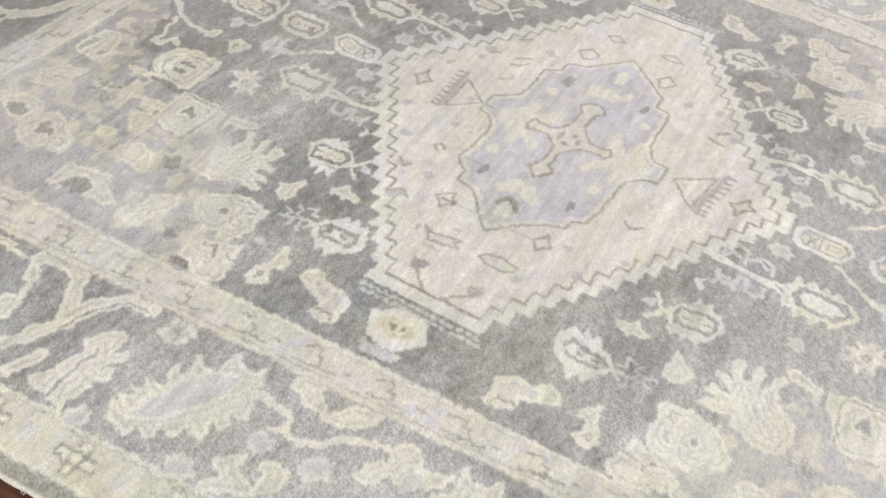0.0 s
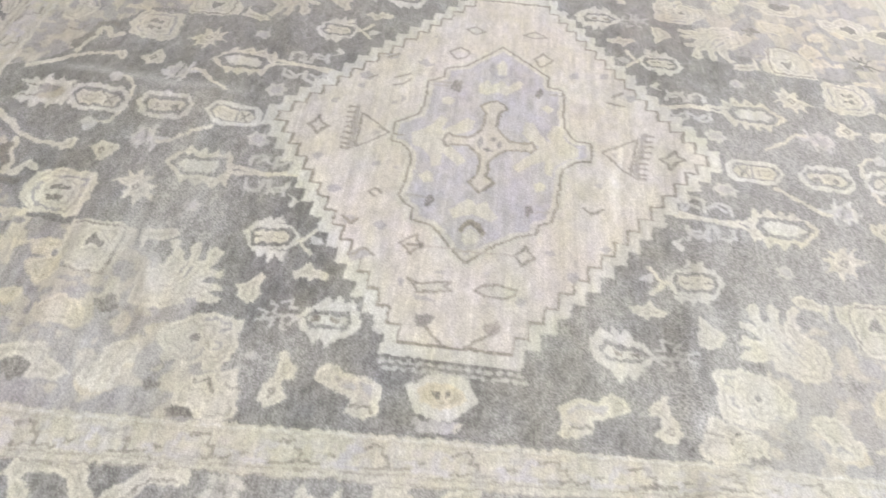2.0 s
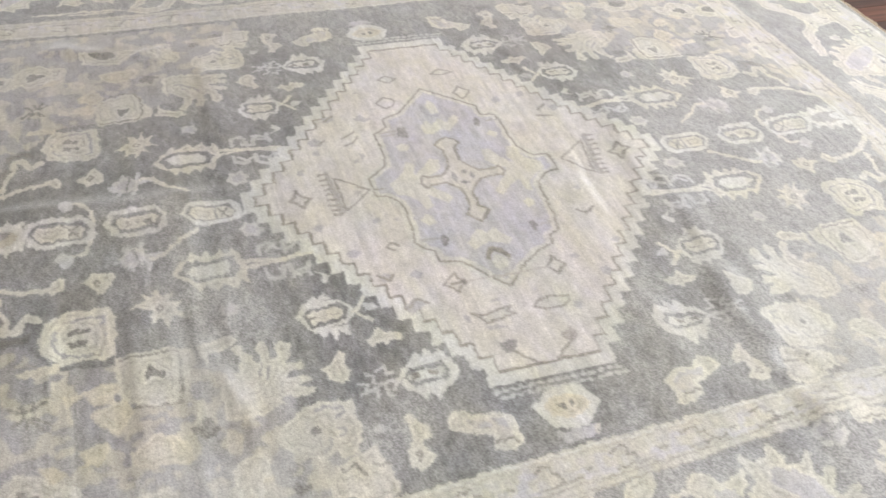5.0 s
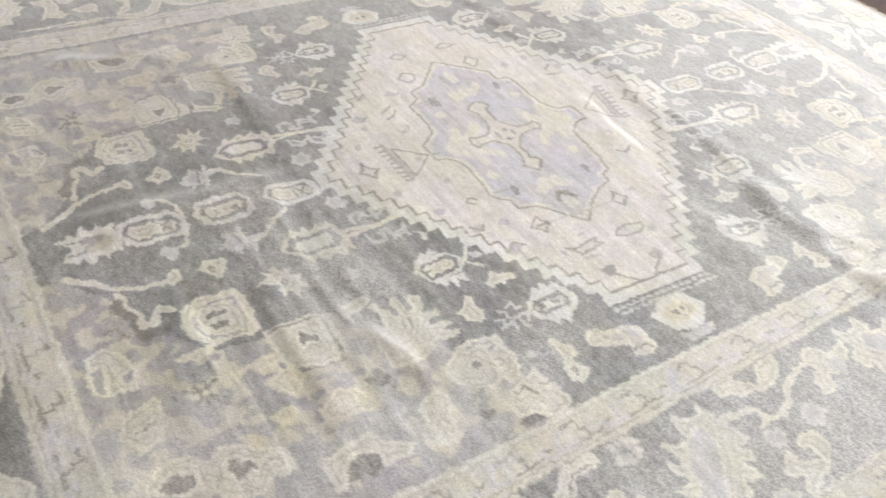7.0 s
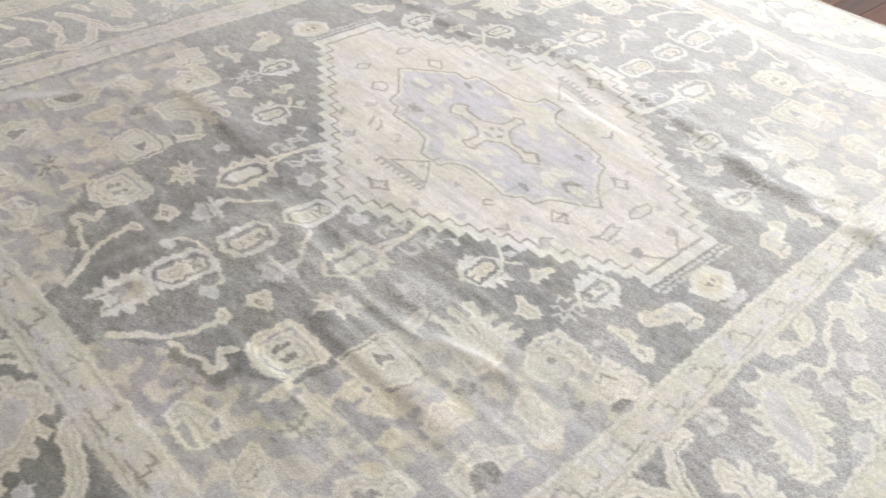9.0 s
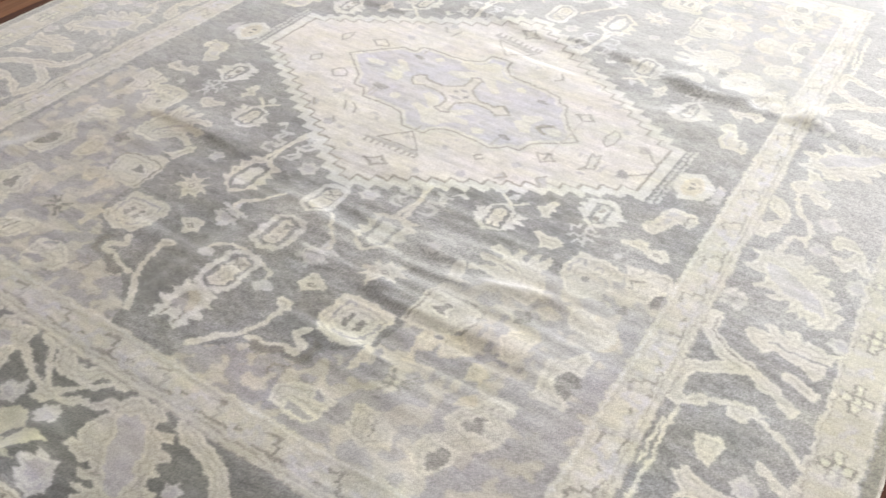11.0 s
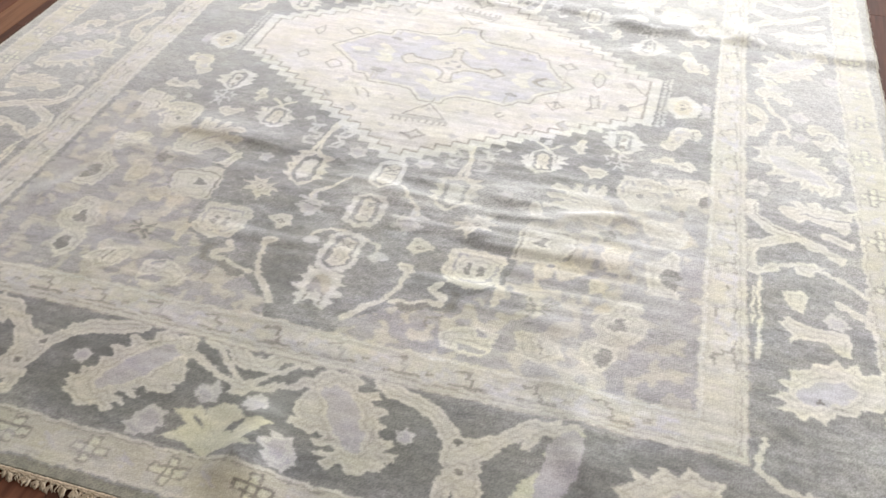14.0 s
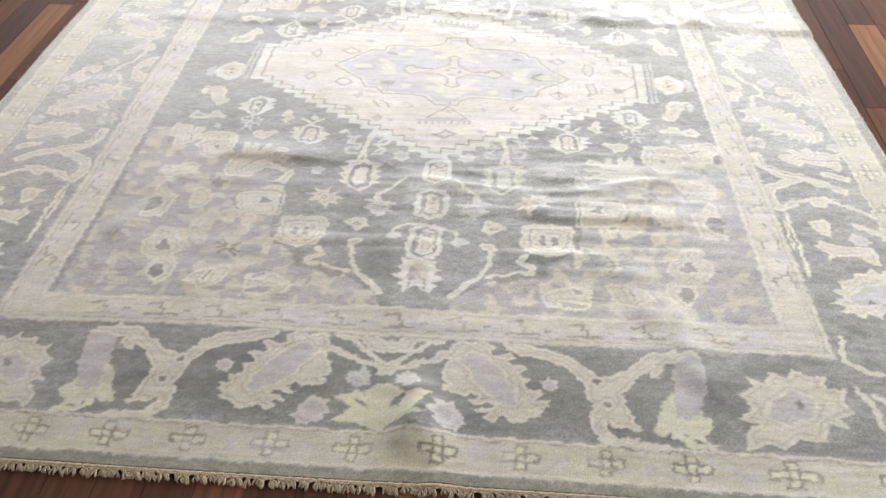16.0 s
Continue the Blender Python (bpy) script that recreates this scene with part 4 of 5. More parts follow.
    line(QUARTERS, C, 13, [988, -692, 1056, -670])
    fill(QUARTERS, C, [1004, -771, 1049, -760, 1070, -776, 1052, -834, 1028, -828])
    line(QUARTERS, C, 8, [956, -739, 959, -859, 952, -995])
    line(QUARTERS, C, 6, [947, -779, 940, -892])
    fill(QUARTERS, C, [1186, -839, 1201, -752, 1216, -825, 1214, -931, 1200, -944, 1202, -877])
    fill(QUARTERS, C, [966, -1097, 1014, -1075, 991, -1044, 1017, -1039, 1015, -1005, 1052, -1002, 1068, -974, 1100, -974, 1116, -945, 1127, -976, 1160, -954, 1159, -983, 1204, -970, 1216, -986, 1214, -1040, 1189, -1077, 1158, -1072, 1134, -1108, 1103, -1103, 1080, -1139, 1056, -1124, 1031, -1148, 1019, -1120, 985, -1129, 1004, -1100])
    fill(QUARTERS, L, [1029, -1069, 1068, -1031, 1128, -1011, 1152, -1035, 1119, -1076, 1061, -1095, 1039, -1092])
    fill(QUARTERS, D, [1057, -1089, 1077, -1073, 1078, -1091])


def edge_depth():
    return np.minimum(np.minimum((X1 - KX) * 1.03, (KX - X0) * 0.9375), np.minimum(1.60 - KY, KY + 1.68))


def guards():
    """The two narrow bands: keys and rosettes within, crosses and leaves without."""
    d = edge_depth()
    inner = (d > 0.40) & (d < 0.495)
    dye[inner] = (0.465, 0.45, 0.39)
    for a, b, c in ((0.399, 0.403, (0.30, 0.28, 0.25)), (0.415, 0.419, (0.29, 0.27, 0.235)), (0.427, 0.430, (0.35, 0.33, 0.28)), (0.479, 0.482, (0.37, 0.35, 0.30)), (0.486, 0.490, W)):
        dye[(d > a) & (d < b)] = c
    outer = (d > 0.028) & (d < 0.125)
    dye[outer] = (0.41, 0.395, 0.32)
    for a, b, c in ((0.118, 0.125, C), (0.114, 0.117, T), (0.030, 0.036, C), (-1, 0.023, S)):
        dye[(d > a) & (d < b)] = c
    tint = random.Random(5)
    for side in (1, -1):
        for n in range(-42, 43):
            for across in (1, 0):
                s = n * 27
                if abs(s) > (800 if across else 1130):
                    continue
                if across:
                    def put(a, b, s=s, side=side):
                        return (s + a, (1150 if side > 0 else -1230) + side * b)
                else:
                    def put(a, b, s=s, side=side):
                        return (side * (885 + b) - (83 if side < 0 else 0), s + a)
                for b in (-14, 8):
                    colour = tint.choice((W, K, E, (0.44, 0.42, 0.36), (0.46, 0.43, 0.42)))
                    ha, hb = tint.uniform(6, 11), tint.uniform(6, 10)
                    colour = tuple(0.55 * v + 0.45 * w for v, w in zip(colour, (0.49, 0.47, 0.405)))
                    fill(ONCE, colour, [c for p, q in ((-ha, -hb), (ha, -hb), (ha, hb), (-ha, hb)) for c in put(p, b + q)])
    key = ((-42, -16), (-10, -22), (-12, -4), (0, -4), (0, 18), (-44, 20)), ((0, 18), (45, 18), (45, 3), (60, 3))
    for side in (1, -1):
        for n in range(-8, 9):
            for across in (1, 0):
                s = n * 146 + 20 * side
                if across:
                    def put(a, b, s=s, side=side):
                        return (s + a, (1150 if side > 0 else -1230) + side * b)
                else:
                    def put(a, b, s=s, side=side):
                        return (side * (885 + b) - (83 if side < 0 else 0), s + a)
                limit = 760 if across else 1110
                if abs(s) > limit:
                    continue
                for stroke in key:
                    line(ONCE, (0.235, 0.22, 0.19), 5, [c for a, b in stroke for c in put(a, b)])
                    line(ONCE, (0.45, 0.44, 0.45), 8, [c for a, b in stroke for c in put(73 - 0.7 * a, 2 + 0.9 * b)])
    # crosses of four pale squares, with slanting leaves between
    for across, count, start, pitch in ((1, 16, -1300, 173.5), (0, 19, -1570, 174)):
        for side in (1, -1):
            for n in range(count):
                s = start + pitch * n + (5 if across else 0)
                if abs(s) > (1290 if across else 1560):
                    continue
                if across:
                    def put(a, b, s=s, side=side):
                        return (s + a, (1523 if side > 0 else -1603) + side * b)
                else:
                    def put(a, b, s=s, side=side):
                        return ((1246 if side > 0 else -1363) + b, s + a)
                def rect(colour, a, b, ha, hb):
                    fill(ONCE, colour, [c for p, q in ((-ha, -hb), (ha, -hb), (ha, hb), (-ha, hb)) for c in put(a + p, b + q)])
                bar = (0.165, 0.152, 0.122)
                rect(bar, 0, 0, 13, 33)
                rect(V, 0, 0, 7.5, 27.5)
                rect(bar, 0, 0, 40, 12.5)
                rect(V, 0, 0, 34.5, 7)
                rect(bar, -10, 0, 2.5, 10)
                rect(bar, 10, 0, 2.5, 10)
                fill(ONCE, L, [c for a2, b2 in ((64, -16), (80, -10), (92, -2), (108, 14), (92, 12), (84, 4), (70, -2)) for c in put(a2, b2)])
                fill(ONCE, E, [c for a2, b2 in ((72, 10), (82, 8), (80, 18), (70, 18)) for c in put(a2, b2)])


def medallion():
    """The ivory-pink stepped medallion under its star."""
    fill(ONCE, W, stepped(0.660, 0.536, 0.040, 0.128, 15))
    fill(ONCE, (0.235, 0.215, 0.185), stepped(0.638, 0.509, 0.020, 0.108, 15))
    fill(ONCE, P, stepped(0.630, 0.501, 0.016, 0.104, 15))


# order of the knots: field, medallion, corners, borders
field_capsules()
field_ovals()
medallion()
medallion_star()
medallion_ground()
medallion_edge()
corner_flowers()
dye[edge_depth() < 0.495] = G
origin_x = -0.04  # the end borders are set a little off the middle
border_ends()
origin_x, west = 0.0, 0.10  # the west side is knotted wider
border_sides()
west = 0.0


def shrunk(mask, times):
    for _ in range(times):
        mask = mask & np.roll(mask, 1, 0) & np.roll(mask, -1, 0) & np.roll(mask, 1, 1) & np.roll(mask, -1, 1)
    return mask


# every blossom is drawn with a pale rim and a thin inner contour
for colour, contour in ((C, (0.29, 0.275, 0.235)), (Y, (0.34, 0.31, 0.24))):
    mask = np.abs(dye - np.array(colour)).sum(-1) < 0.004
    rim_knots = mask & ~shrunk(mask, 2)
    third = shrunk(mask, 4)
    ring = third & ~shrunk(third, 1)
    dye[rim_knots] = np.array(colour) * 1.10
    dye[ring] = contour
guards()
# worn ground of the corners: half-faded leaves and petals over the pale blue
worn = (np.abs(dye - np.array(L)).sum(-1) < 0.01) | (np.abs(dye - np.array(M)).sum(-1) < 0.01)
petal = smooth_noise(0.034, 0.034) + 0.5 * smooth_noise(0.016, 0.016)
inside_star = np.abs(PX) / 0.42 + np.abs(PY) / 0.30 < 1.35
strength = np.clip((petal - 0.16) * 9, 0, 1) * np.where(inside_star, 0.12, 0.62)
strength[~worn | (edge_depth() < 0.495)] = 0
dye += strength[:, :, None] * (np.array((0.50, 0.465, 0.375)) - dye)
drawn = worn & ~inside_star & (np.abs(petal - 0.20) < 0.035) & (edge_depth() > 0.5)
dye[drawn] = 0.45 * dye[drawn] + 0.55 * np.array((0.27, 0.25, 0.22))
dye[worn & (np.abs(PX) < 0.42) & (np.abs(PY) < 0.32)] *= (1.07, 1.085, 1.14)
stain = np.clip((smooth_noise(0.05, 0.03) - 0.35) * 3, 0, 1) * 0.35
stain[~worn] = 0
dye += stain[:, :, None] * (np.array((0.27, 0.26, 0.25)) - dye)
flecks = np.clip((smooth_noise(0.035, 0.02) - 0.3) * 4, 0, 1) * 0.45
flecks[(edge_depth() < 0.036) | (edge_depth() > 0.112) & (edge_depth() < 0.405) | (edge_depth() > 0.485)] = 0
dye += flecks[:, :, None] * (np.array((0.43, 0.42, 0.43)) - dye)
for axis in (0, 1):
    dye = 0.16 * np.roll(dye, 1, axis) + 0.68 * dye + 0.16 * np.roll(dye, -1, axis)
# knots step in and out along every outline
row, column = np.indices((NY, NX))
ragged = np.where(np.abs(PX) / 0.64 + np.abs(PY) / 0.56 < 1.25, 0.4, 0.85)
step_row = np.rint(ragged * (1.2 * smooth_noise(0.012, 0.012) + 0.8 * smooth_noise(0.03, 0.02))).astype(int)
step_column = np.rint(ragged * (1.3 * smooth_noise(0.012, 0.008) + 0.9 * smooth_noise(0.03, 0.009))).astype(int)
dye = dye[np.clip(row + step_row, 0, NY - 1), np.clip(column + step_column, 0, NX - 1)]
# uneven dye lots: bands along the weft, faded patches, single knots lighter and darker
lot = 1 + 0.05 * smooth_noise(0.9, 0.03) + 0.06 * smooth_noise(0.30, 0.012) + 0.06 * smooth_noise(0.25, 0.25) + 0.07 * smooth_noise(0.05, 0.02) + 0.085 * smooth_noise(0.022, 0.010)
lot += np.where(worn, 0.09, 0.06) * smooth_noise(0.11, 0.007)
dye *= lot[:, :, None]
cast = np.clip(0.35 - 0.7 * PX + 0.5 * smooth_noise(0.35, 0.3), 0, 1)[:, :, None]
dye *= 1 + cast * np.array((0.018, -0.012, -0.004))
ground = 1 - np.clip((dye.mean(-1) - 0.19) * 8, 0, 1)
dye *= (1 + ground * (0.22 * smooth_noise(0.07, 0.045) + 0.24 * smooth_noise(0.02, 0.010) + 0.16 * smooth_noise(0.2, 0.12)))[:, :, None]
dye *= 1 + np.stack([0.03 * smooth_noise(0.12, 0.07), 0.0 * PX, 0.07 * smooth_noise(0.08, 0.05) + 0.05 * smooth_noise(0.03, 0.015)], -1)
# shade painted into the ground's dye at the near end and along the middle fold
ground_shade = np.exp(-(((PX - 0.05) / 0.75) ** 2 + ((PY + 1.42) / 0.13) ** 4)) + 0.8 * np.exp(-(((PX + 0.12) / 0.07) ** 2 + ((PY + 0.95) / 0.3) ** 4))
ground_shade = np.clip(ground_shade * (1 + 0.5 * smooth_noise(0.12, 0.09)), 0, 1) * ground
dye *= 1 - ground_shade[:, :, None] * np.array((0.50, 0.47, 0.53))
fade = np.clip(0.5 + 0.6 * smooth_noise(0.30, 0.20) + 0.4 * smooth_noise(0.07, 0.03), 0, 1)
dye += (0.13 * fade)[:, :, None] * (np.array((0.43, 0.415, 0.38)) - dye)
# pale veil of window sheen painted on the ground towards the north and in the side borders
veil = 0.42 * np.clip((PX - 0.90) * 8, 0, 1) * np.clip((PY + 0.55) * 2, 0, 1) + 0.38 * np.clip((-0.98 - PX) * 8, 0, 1) * np.clip((PY + 0.9) * 2, 0, 1) + 0.30 * np.clip((PY - 0.35 + 0.25 * (0.4 - PX)) * 4, 0, 1) * np.clip((PX + 0.35) * 4, 0, 1)
veil = np.clip(veil * (1 + 0.4 * smooth_noise(0.2, 0.15)), 0, 0.5) * ground
dye += veil[:, :, None] * (np.array((0.40, 0.39, 0.395)) - dye)
# streaky glints on the creased pile, painted as pale patches in the dye
glint = np.zeros(PX.shape)
for cx, cy, wx, wy, k in ((0.42, -0.66, 0.28, 0.13, 0.50), (0.66, 0.45, 0.32, 0.34, 0.34), (0.72, -0.62, 0.10, 0.34, 0.40), (0.58, -1.12, 0.10, 0.22, 0.35), (0.15, -0.72, 0.22, 0.10, 0.30), (1.1, 0.1, 0.25, 0.9, 0.22), (-1.0, -0.2, 0.3, 0.5, 0.15)):
    glint = np.maximum(glint, k * np.exp(-(((PX - cx) / wx) ** 2 + ((PY - cy) / wy) ** 2)))
glint = np.clip(glint * (1 + 0.5 * smooth_noise(0.10, 0.035) + 0.3 * smooth_noise(0.04, 0.012)), 0, 0.7)
dye += glint[:, :, None] * (np.array((0.45, 0.45, 0.445)) - dye)
# south-west and south end dimmed in the dye, standing in for weaker light
south_shade = np.exp(-(((PX + 0.55) / 0.55) ** 2 + ((PY + 0.75) / 0.45) ** 2)) + np.exp(-(((PY + 1.45) / 0.22) ** 2))
dye *= 1 - 0.19 * np.clip(south_shade, 0, 1)[:, :, None]
# a mottled patch in the north-west, darker and browner
brown_patch = np.exp(-(((PX + 0.55 + 0.6 * (PY - 0.42)) / 0.24) ** 2 + ((PY - 0.42) / 0.13) ** 2)) * np.clip(0.8 + 0.7 * smooth_noise(0.09, 0.06), 0, 1.3)
dye *= 1 - brown_patch[:, :, None] * np.array((0.24, 0.29, 0.29))
dye *= (1 + (0.13 + 0.20 * ground) * rng.uniform(-1, 1, (NY, NX)) + (0.06 + 0.12 * ground) * smooth_noise(0.012, 0.006))[:, :, None] * np.array((0.984, 1.0, 1.0))

# ---- how the rug lies: creases from folding and soft waves ----
lift = 0.0028 * smooth_noise(0.55, 0.28) + 0.0016 * smooth_noise(0.22, 0.10) + 0.0016


def crease(height, left, right, *points):
    """A ridge along a line of points; left and right: how wide it falls off on either side of the way."""
    q = np.array(points, float)
    lengths = np.r_[0, np.cumsum(np.hypot(*np.diff(q, axis=0).T))]
    best = np.full(PX.shape, 9.0)
    sign, at = np.ones(PX.shape), np.zeros(PX.shape)
    for n, ((ax, ay), (bx, by)) in enumerate(zip(q[:-1], q[1:])):
        l = lengths[n + 1] - lengths[n]
        k = np.clip(((PX - ax) * (bx - ax) + (PY - ay) * (by - ay)) / l**2, 0, 1)
        ox, oy = PX - ax - k * (bx - ax), PY - ay - k * (by - ay)
        dist = np.hypot(ox, oy)
        nearer = dist < best
        best = np.where(nearer, dist, best)
        sign = np.where(nearer, np.sign((bx - ax) * oy - (by - ay) * ox), sign)
        at = np.where(nearer, lengths[n] + k * l, at)
    along = at / lengths[-1]
    taper = np.clip(np.minimum(along, 1 - along) * 5, 0, 1)
    taper = taper * taper * (3 - 2 * taper)
    width = np.where(sign > 0, left, right)
    return height * np.clip(0.62 + 0.75 * smooth_noise(0.15, 0.15) + 0.3 * smooth_noise(0.05, 0.05), 0.05, 1.3) * taper * np.exp(-((best / width) ** 2))


lift += crease(0.008, 0.024, 0.09, (-0.15, 0.30), (0.08, 0.272), (0.3, 0.257), (0.47, 0.243), (0.65, 0.225), (0.8, 0.20))
lift += crease(0.007, 0.12, 0.022, (0.05, 0.475), (0.32, 0.455), (0.5, 0.435), (0.65, 0.41))
lift += crease(0.018, 0.12, 0.032, (0.42, 0.42), (0.62, 0.40), (0.74, 0.405), (0.86, 0.41), (1.0, 0.40))
lift += crease(0.010, 0.10, 0.030, (0.82, 0.41), (1.0, 0.385), (1.2, 0.365), (1.5, 0.36))
lift += crease(0.006, 0.08, 0.025, (-0.6, 0.52), (-0.3, 0.50), (-0.05, 0.46), (0.15, 0.42), (0.35, 0.33))
lift += crease(0.007, 0.08, 0.025, (-1.3, 0.36), (-0.78, 0.33), (-0.45, 0.34), (-0.30, 0.38))
lift += crease(0.011, 0.07, 0.022, (-0.72, -0.55), (-0.55, -0.555), (-0.3, -0.562), (-0.08, -0.57))
lift += crease(0.008, 0.030, 0.07, (-0.12, -0.665), (0.03, -0.66), (0.165, -0.688), (0.3, -0.708), (0.42, -0.70), (0.7, -0.67))
lift += crease(0.006, 0.06, 0.018, (0.0, -0.58), (0.2, -0.612), (0.38, -0.625), (0.55, -0.62))
lift += crease(0.010, 0.022, 0.022, (0.36, -0.70), (0.47, -0.676), (0.53, -0.655), (0.59, -0.63), (0.70, -0.61))
lift += crease(0.008, 0.05, 0.020, (0.05, -0.79), (0.2, -0.795), (0.40, -0.805), (0.62, -0.80), (0.72, -0.78))
lift += crease(0.005, 0.04, 0.018, (0.15, -0.99), (0.36, -0.965), (0.56, -0.935))
lift += crease(0.006, 0.016, 0.02, (0.68, -0.84), (0.692, -0.743), (0.68, -0.66))
lift += crease(0.008, 0.014, 0.018, (-0.73, -0.76), (-0.775, -0.69), (-0.80, -0.63), (-0.79, -0.55))
lift += crease(0.009, 0.09, 0.035, (-0.04, -0.52), (-0.06, -0.86), (-0.09, -1.09), (-0.1, -1.3))
lift += crease(0.016, 0.06, 0.05, (0.50, -0.95), (0.573, -1.136), (0.647, -1.271), (0.70, -1.45))
lift += crease(0.008, 0.03, 0.05, (-0.70, -0.62), (-0.77, -0.75), (-0.83, -1.0))
lift += crease(0.026, 0.065, 0.065, (0.03, -1.36), (0.05, -1.62), (0.05, -2.0))
lift += 0.0035 * np.clip(smooth_noise(0.30, 0.05), 0, 1) * np.exp(-(((PX + 0.1) / 0.9) ** 2 + ((PY + 0.85) / 0.5) ** 2))
lift += 0.005 * np.clip(smooth_noise(0.4, 0.045), 0, 1) * np.exp(-(((PX - 0.42) / 0.35) ** 2 + ((PY + 0.82) / 0.22) ** 2))
patch = np.exp(-(((PX - 0.35) / 0.45) ** 2 + ((PY + 0.75) / 0.35) ** 2))
lift += 0.0030 * patch * np.clip(smooth_noise(0.11, 0.05) + 0.4 * smooth_noise(0.05, 0.03), -0.2, 1)
lift += 0.0022 * patch * smooth_noise(0.12, 0.022)
lift = np.maximum(lift, 0)

# outline a little wavy, as a hand-knotted rug is
# the east side runs a little askew
shift_x = 0.006 * smooth_noise(0.5, 0.5) - 0.045 * (PY + 0.2) * np.clip((PX - 0.7) / 0.2, 0, 1)
shift_y = 0.009 * smooth_noise(0.45, 0.5)
RX, RY, RZ = PX + shift_x, PY + shift_y, 0.010 + lift

rug = tagged(new("rug"), "faded grey and ivory wool medallion rug lying creased on boards", "rug")


def grid_mesh(name, gx, gy, gz, mat, parent, skirt=0.0):
    h, w = gx.shape
    co = np.stack([gx, gy, gz], -1).reshape(-1, 3)
    idx = np.arange(h * w).reshape(h, w)
    quads = np.stack([idx[:-1, :-1], idx[:-1, 1:], idx[1:, 1:], idx[1:, :-1]], -1).reshape(-1, 4)
    if skirt:
        rim = np.r_[idx[0, :-1], idx[:-1, -1], idx[-1, :0:-1], idx[:0:-1, 0]]
        low = co[rim] - (0, 0, skirt)
        k = len(co) + np.arange(len(rim))
        quads = np.r_[quads, np.stack([np.roll(rim, -1), rim, k, np.roll(k, -1)], -1)]
        co = np.r_[co, low]
    else:
        rim = np.zeros(0, int)
    me = bpy.data.meshes.new(name)
    me.vertices.add(len(co))
    me.vertices.foreach_set("co", co.astype(np.float32).ravel())
    me.loops.add(quads.size)
    me.loops.foreach_set("vertex_index", quads.astype(np.int32).ravel())
    me.polygons.add(len(quads))
    me.polygons.foreach_set("loop_start", np.arange(0, quads.size, 4, dtype=np.int32))
    me.update()
    me.polygons.foreach_set("use_smooth", np.ones(len(quads), bool))
    me.materials.append(mat)
    ob = new(name, me)
    ob.parent = parent
    return ob, rim


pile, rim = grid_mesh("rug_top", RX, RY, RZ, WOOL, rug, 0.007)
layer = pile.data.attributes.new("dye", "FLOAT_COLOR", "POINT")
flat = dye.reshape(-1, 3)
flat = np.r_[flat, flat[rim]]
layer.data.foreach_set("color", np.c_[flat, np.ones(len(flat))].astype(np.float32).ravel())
tagged(pile, "short faded wool pile with a stepped ivory medallion")
sl = (slice(None, None, 12), slice(None, None, 12))
backing, _ = grid_mesh("backing", RX[sl], RY[sl], np.maximum(RZ[sl] - 0.0085, 0.0012), CORD, rug)


def rug_edge(s, end):
    """Place on the rug's end edge at x = s: x, y, z of the pile there."""
    i = min(max(int((s - X0) / STEP), 0), NX - 1)
    j = 0 if end < 0 else NY - 1
    return RX[j, i], RY[j, i], RZ[j, i]


def tube(bm, path, radii, sides=5):
    rings = []
    for n, p in enumerate(path):
        a, b = path[max(n - 1, 0)], path[min(n + 1, len(path) - 1)]
        turn = (b - a).to_track_quat("Z", "Y").to_matrix()
        rings.append([bm.verts.new(p + turn @ Vector((radii[n] * math.cos(2 * math.pi * k / sides), radii[n] * math.sin(2 * math.pi * k / sides), 0))) for k in range(sides)])
    for r0, r1 in zip(rings[:-1], rings[1:]):
        for k in range(sides):
            f = bm.faces.new((r0[k], r0[(k + 1) % sides], r1[(k + 1) % sides], r1[k]))
            f.smooth = True
    bm.faces.new(rings[0][::-1])
    bm.faces.new(rings[-1])


# woven end strip and the plaited cord along each fringe
for end in (-1, 1):
    bm = bmesh.new()
    path = []
    for n in range(361):
        s = X0 + 0.004 + (X1 - X0 - 0.008) * n / 360
        x, y, z = rug_edge(s, end)
        path.append(Vector((x, y + end * 0.0035, max(z - 0.0035, 0.004) + 0.0008 * math.sin(n * 2.1))))
    tube(bm, path, [0.0042 + 0.0007 * math.sin(n * 2.4) for n in range(361)], 6)
    part("end_cord", bm, CORD, rug, "plaited beige cotton cord at the rug's end")

# overcast side edges
for i in (0, NX - 1):
    bm = bmesh.new()
    js = list(range(0, NY, 6))
    path = [Vector((RX[j, i] + (0.002 if i else -0.002), RY[j, i], max(RZ[j, i] - 0.004, 0.005))) for j in js]
    tube(bm, path, [0.0052 + 0.0008 * math.sin(n * 1.9) for n in range(len(js))], 7)
    part("selvedge", bm, SELVEDGE, rug, "pale overcast wool side edge")
    bm = bmesh.new()
    for n in range(420):
        j = random.randrange(NY)
        base = Vector((RX[j, i], RY[j, i], RZ[j, i] - 0.003 * random.random()))
        out = (1 if i else -1) * random.uniform(0.005, 0.013)
        path = [base, base + Vector((out * 0.6, random.uniform(-0.004, 0.004), random.uniform(-0.001, 0.004))), base + Vector((out, random.uniform(-0.007, 0.007), random.uniform(-0.005, 0.002)))]
        tube(bm, path, [0.0009, 0.0008, 0.0004], 3)
    tagged(part("edge_fuzz", bm, SELVEDGE, rug, "stray pale wool hairs along the side edge"), kind="stuff")


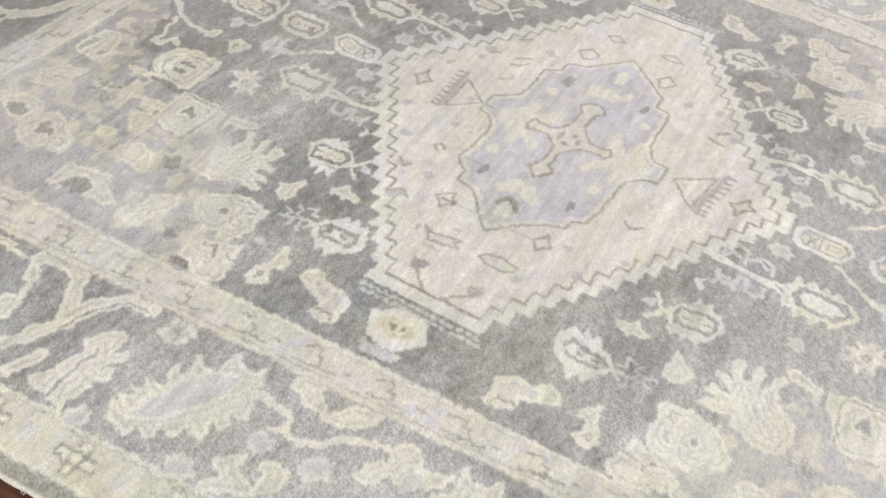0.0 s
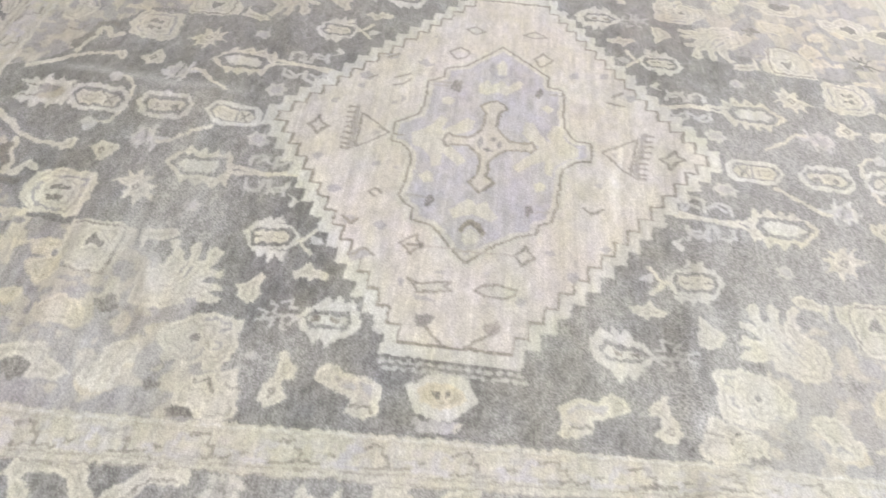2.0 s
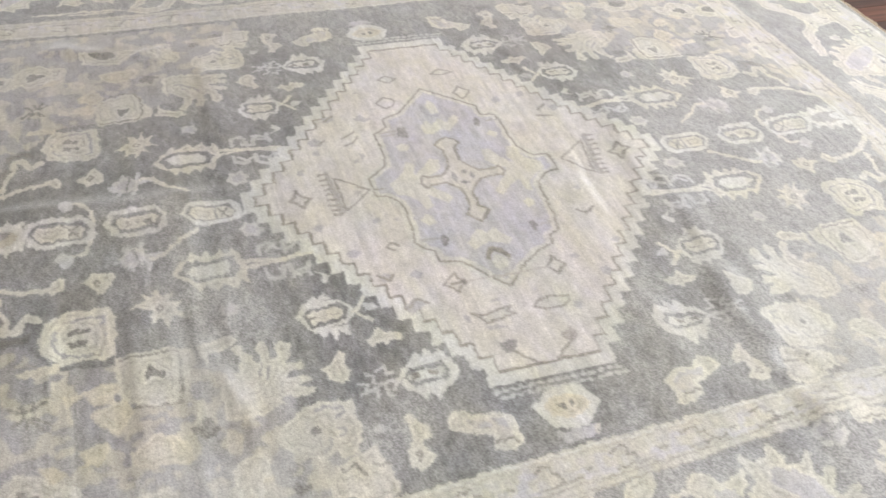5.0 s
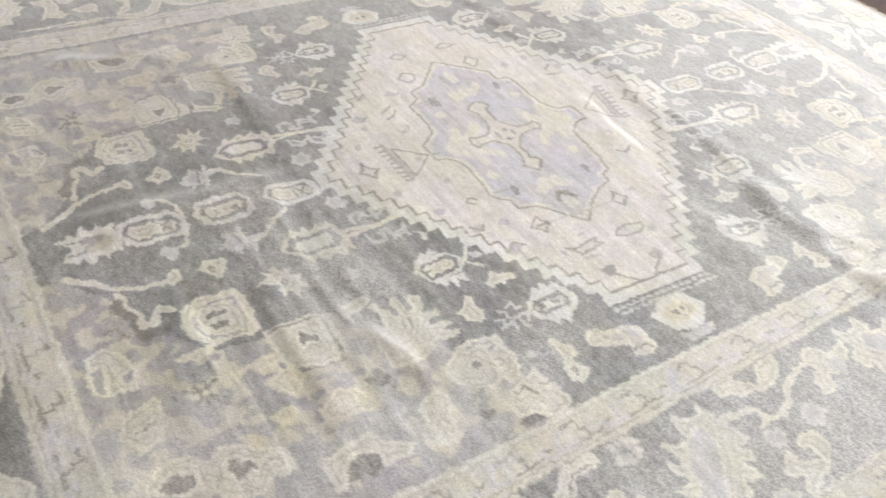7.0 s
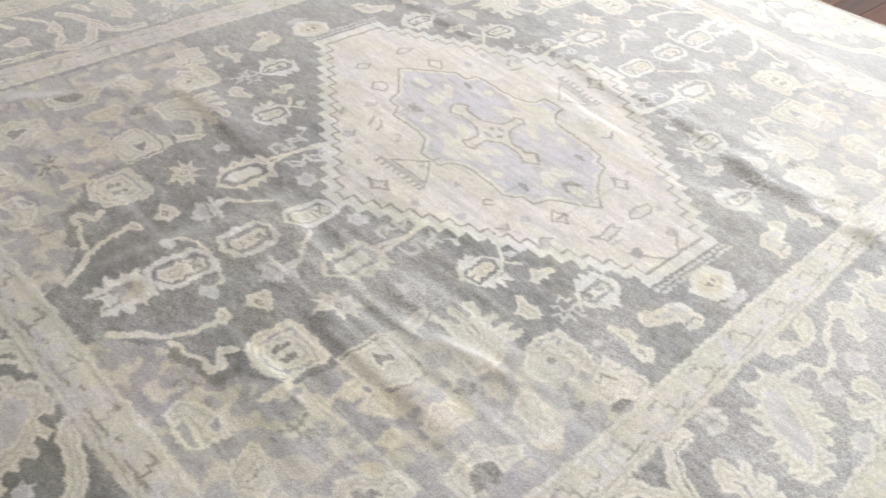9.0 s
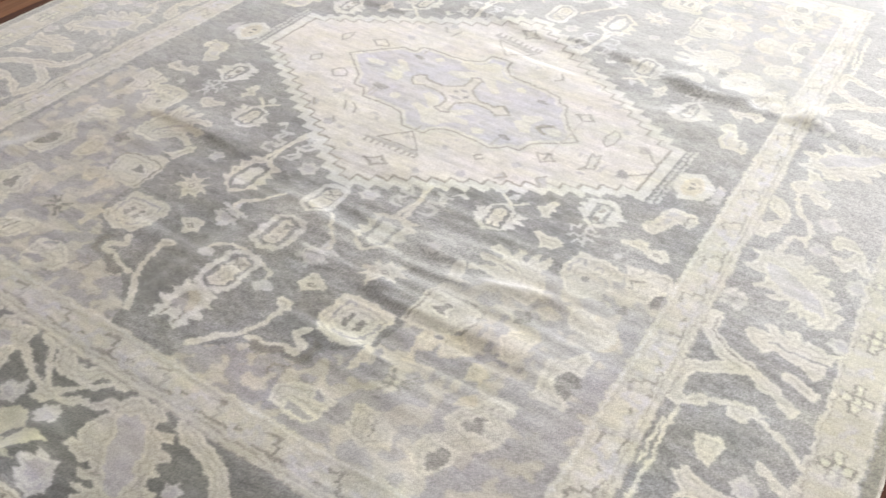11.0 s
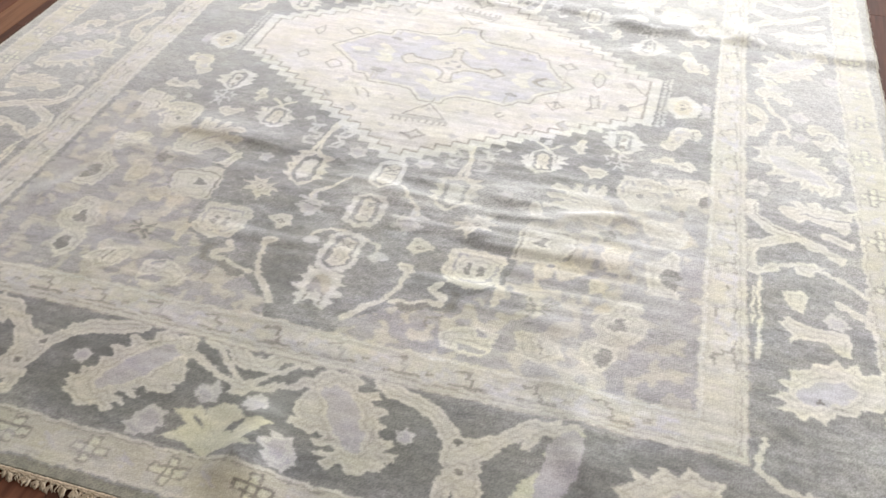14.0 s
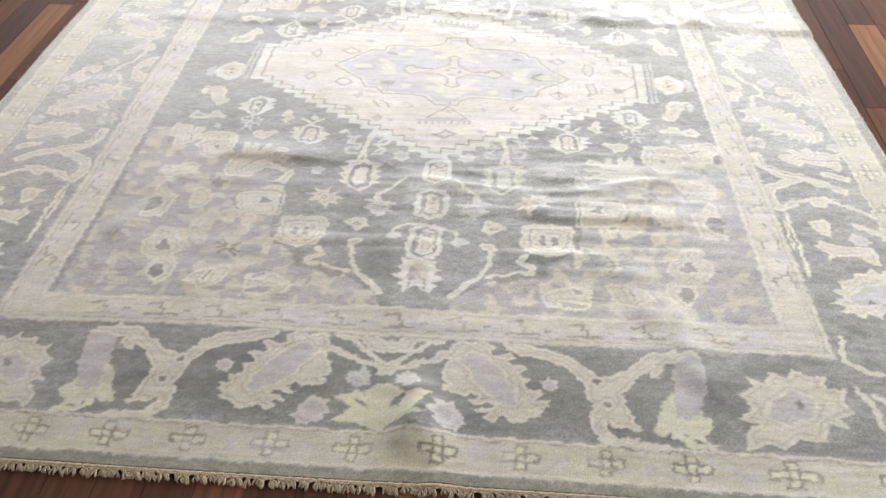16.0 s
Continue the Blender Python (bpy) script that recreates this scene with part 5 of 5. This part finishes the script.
def tassel_mesh(seed):
    """A knotted bunch of cotton ends: a looped head and five to seven strands fanning out."""
    r = random.Random(seed)
    bm = bmesh.new()
    bmesh.ops.create_icosphere(bm, subdivisions=1, radius=0.0046, matrix=Matrix.Translation((0, -0.004, 0.0)) @ Matrix.Diagonal((1.25, 0.95, 0.85, 1)))
    tube(bm, [Vector((-0.009, 0.002, 0.001)), Vector((-0.005, -0.002, 0.002)), Vector((0, -0.005, 0.002))], [0.0022, 0.0025, 0.0026], 5)
    tube(bm, [Vector((0.009, 0.002, 0.001)), Vector((0.005, -0.002, 0.002)), Vector((0, -0.005, 0.002))], [0.0022, 0.0025, 0.0026], 5)
    for n in range(r.randint(10, 13)):
        side = r.uniform(-0.013, 0.013)
        long = r.uniform(0.011, 0.018)
        path = [Vector((side * 0.1, -0.004, 0)), Vector((side * 0.55, -0.004 - long * 0.4, r.uniform(-0.001, 0.004))), Vector((side * 0.9, -0.004 - long * 0.75, r.uniform(-0.002, 0.003))), Vector((side * 0.8 + r.uniform(-0.004, 0.004), -0.004 - long, r.uniform(-0.004, 0.0)))]
        tube(bm, path, [0.0016, 0.0017, 0.0016, 0.0010], 4)
    me = bpy.data.meshes.new("tassel")
    bm.to_mesh(me)
    bm.free()
    me.materials.append(CORD)
    return me


TASSELS = [tassel_mesh(n) for n in range(9)]
for end in (-1, 1):
    s = X0 + 0.012
    while s < X1 - 0.01:
        x, y, z = rug_edge(s, end)
        ob = new("tassel", random.choice(TASSELS))
        ob.parent = rug
        drop = max(z - 0.006, 0.006)
        ob.matrix_basis = pose(x, y + end * 0.004, drop, random.uniform(0, 14) + min(40, 900 * (drop - 0.006)), 0, random.uniform(-30, 30) + (180 if end > 0 else 0)) @ Matrix.Diagonal((random.uniform(0.85, 1.2), random.uniform(0.8, 1.2), 1, 1))
        s += random.uniform(0.0125, 0.0175)

# ---- the floor: long boards with tight joints ----
PLANK_W, FLOOR_Z = 0.1025, 0.0
floor = tagged(part("floor", boxes((ROOM_X0 - 0.2, ROOM_X1 + 0.2, ROOM_Y0 - 0.2, ROOM_Y1 + 0.2, -0.12, -0.008)), WOOD), "dark reddish-brown varnished board floor", kind="structure")
floor.data.attributes.new("tone", "FLOAT", "POINT")


def plank_mesh(wide, long, tone):
    bm = boxes((0.0006, wide - 0.0006, 0.0006, long - 0.0006, -0.0085, 0))
    top = [e for e in bm.edges if all(v.co.z > -0.001 for v in e.verts)]
    bmesh.ops.bevel(bm, geom=top, offset=0.0012, segments=1, affect="EDGES")
    me = bpy.data.meshes.new("plank")
    bm.to_mesh(me)
    bm.free()
    me.materials.append(WOOD)
    me.attributes.new("tone", "FLOAT", "POINT").data.foreach_set("value", np.full(len(me.vertices), tone, np.float32))
    return me


planks = random.Random(11)
LENGTHS = (0.62, 0.9, 1.2)
TONES = (0.05, 0.18, 0.28, 0.36, 0.44, 0.5, 0.58, 0.66, 0.9)
SHARED = {(l, t): plank_mesh(PLANK_W, l, t) for l in LENGTHS for t in TONES}
laid = []
col = 0
x = 1.46 - 58 * PLANK_W
while x < ROOM_X1:
    y = ROOM_Y0 - planks.uniform(0, 1.0)
    pale = {58: 0.464, 28: 0.45}.get(col)
    if pale:
        y = pale - 7 * 0.9
    col += 1
    while y < ROOM_Y1:
        if pale:
            laid.append((x, y, 0.9, 0.9 if -0.6 < y - pale + 0.9 < 0.3 else planks.choice(TONES[:5])))
            y += 0.9
            continue
        l, t = planks.choice(LENGTHS), planks.choice(TONES[:-1] if planks.random() > 0.08 else TONES[-1:])
        laid.append((x, y, l, t))
        y += l
    x += PLANK_W
# boards beside the rug are single pieces; those far off or under it are one sheet
def beside(p):
    cx, cy = p[0] + PLANK_W / 2, p[1] + p[2] / 2
    gap = max(abs(cx) - 1.3, abs(cy) - 1.6)
    return gap if gap > -0.35 else 5


laid.sort(key=beside)
for x, y, l, t in laid[:290]:
    ob = new("plank", SHARED[l, t])
    ob.parent = floor
    ob.location = (x, y, FLOOR_Z)
rest = bmesh.new()
key = rest.verts.layers.float.new("tone")
for x, y, l, t in laid[290:]:
    vs = [rest.verts.new((x + a, y + b, FLOOR_Z - 0.0002)) for a, b in ((0.0008, 0.0008), (PLANK_W - 0.0008, 0.0008), (PLANK_W - 0.0008, l - 0.0008), (0.0008, l - 0.0008))]
    low = [rest.verts.new((v.co.x, v.co.y, -0.0085)) for v in vs]
    for v in vs + low:
        v[key] = t
    rest.faces.new(vs)
    for n in range(4):
        rest.faces.new((vs[n], low[n], low[(n + 1) % 4], vs[(n + 1) % 4]))
tagged(part("plank_rows", rest, WOOD, floor), kind="stuff")
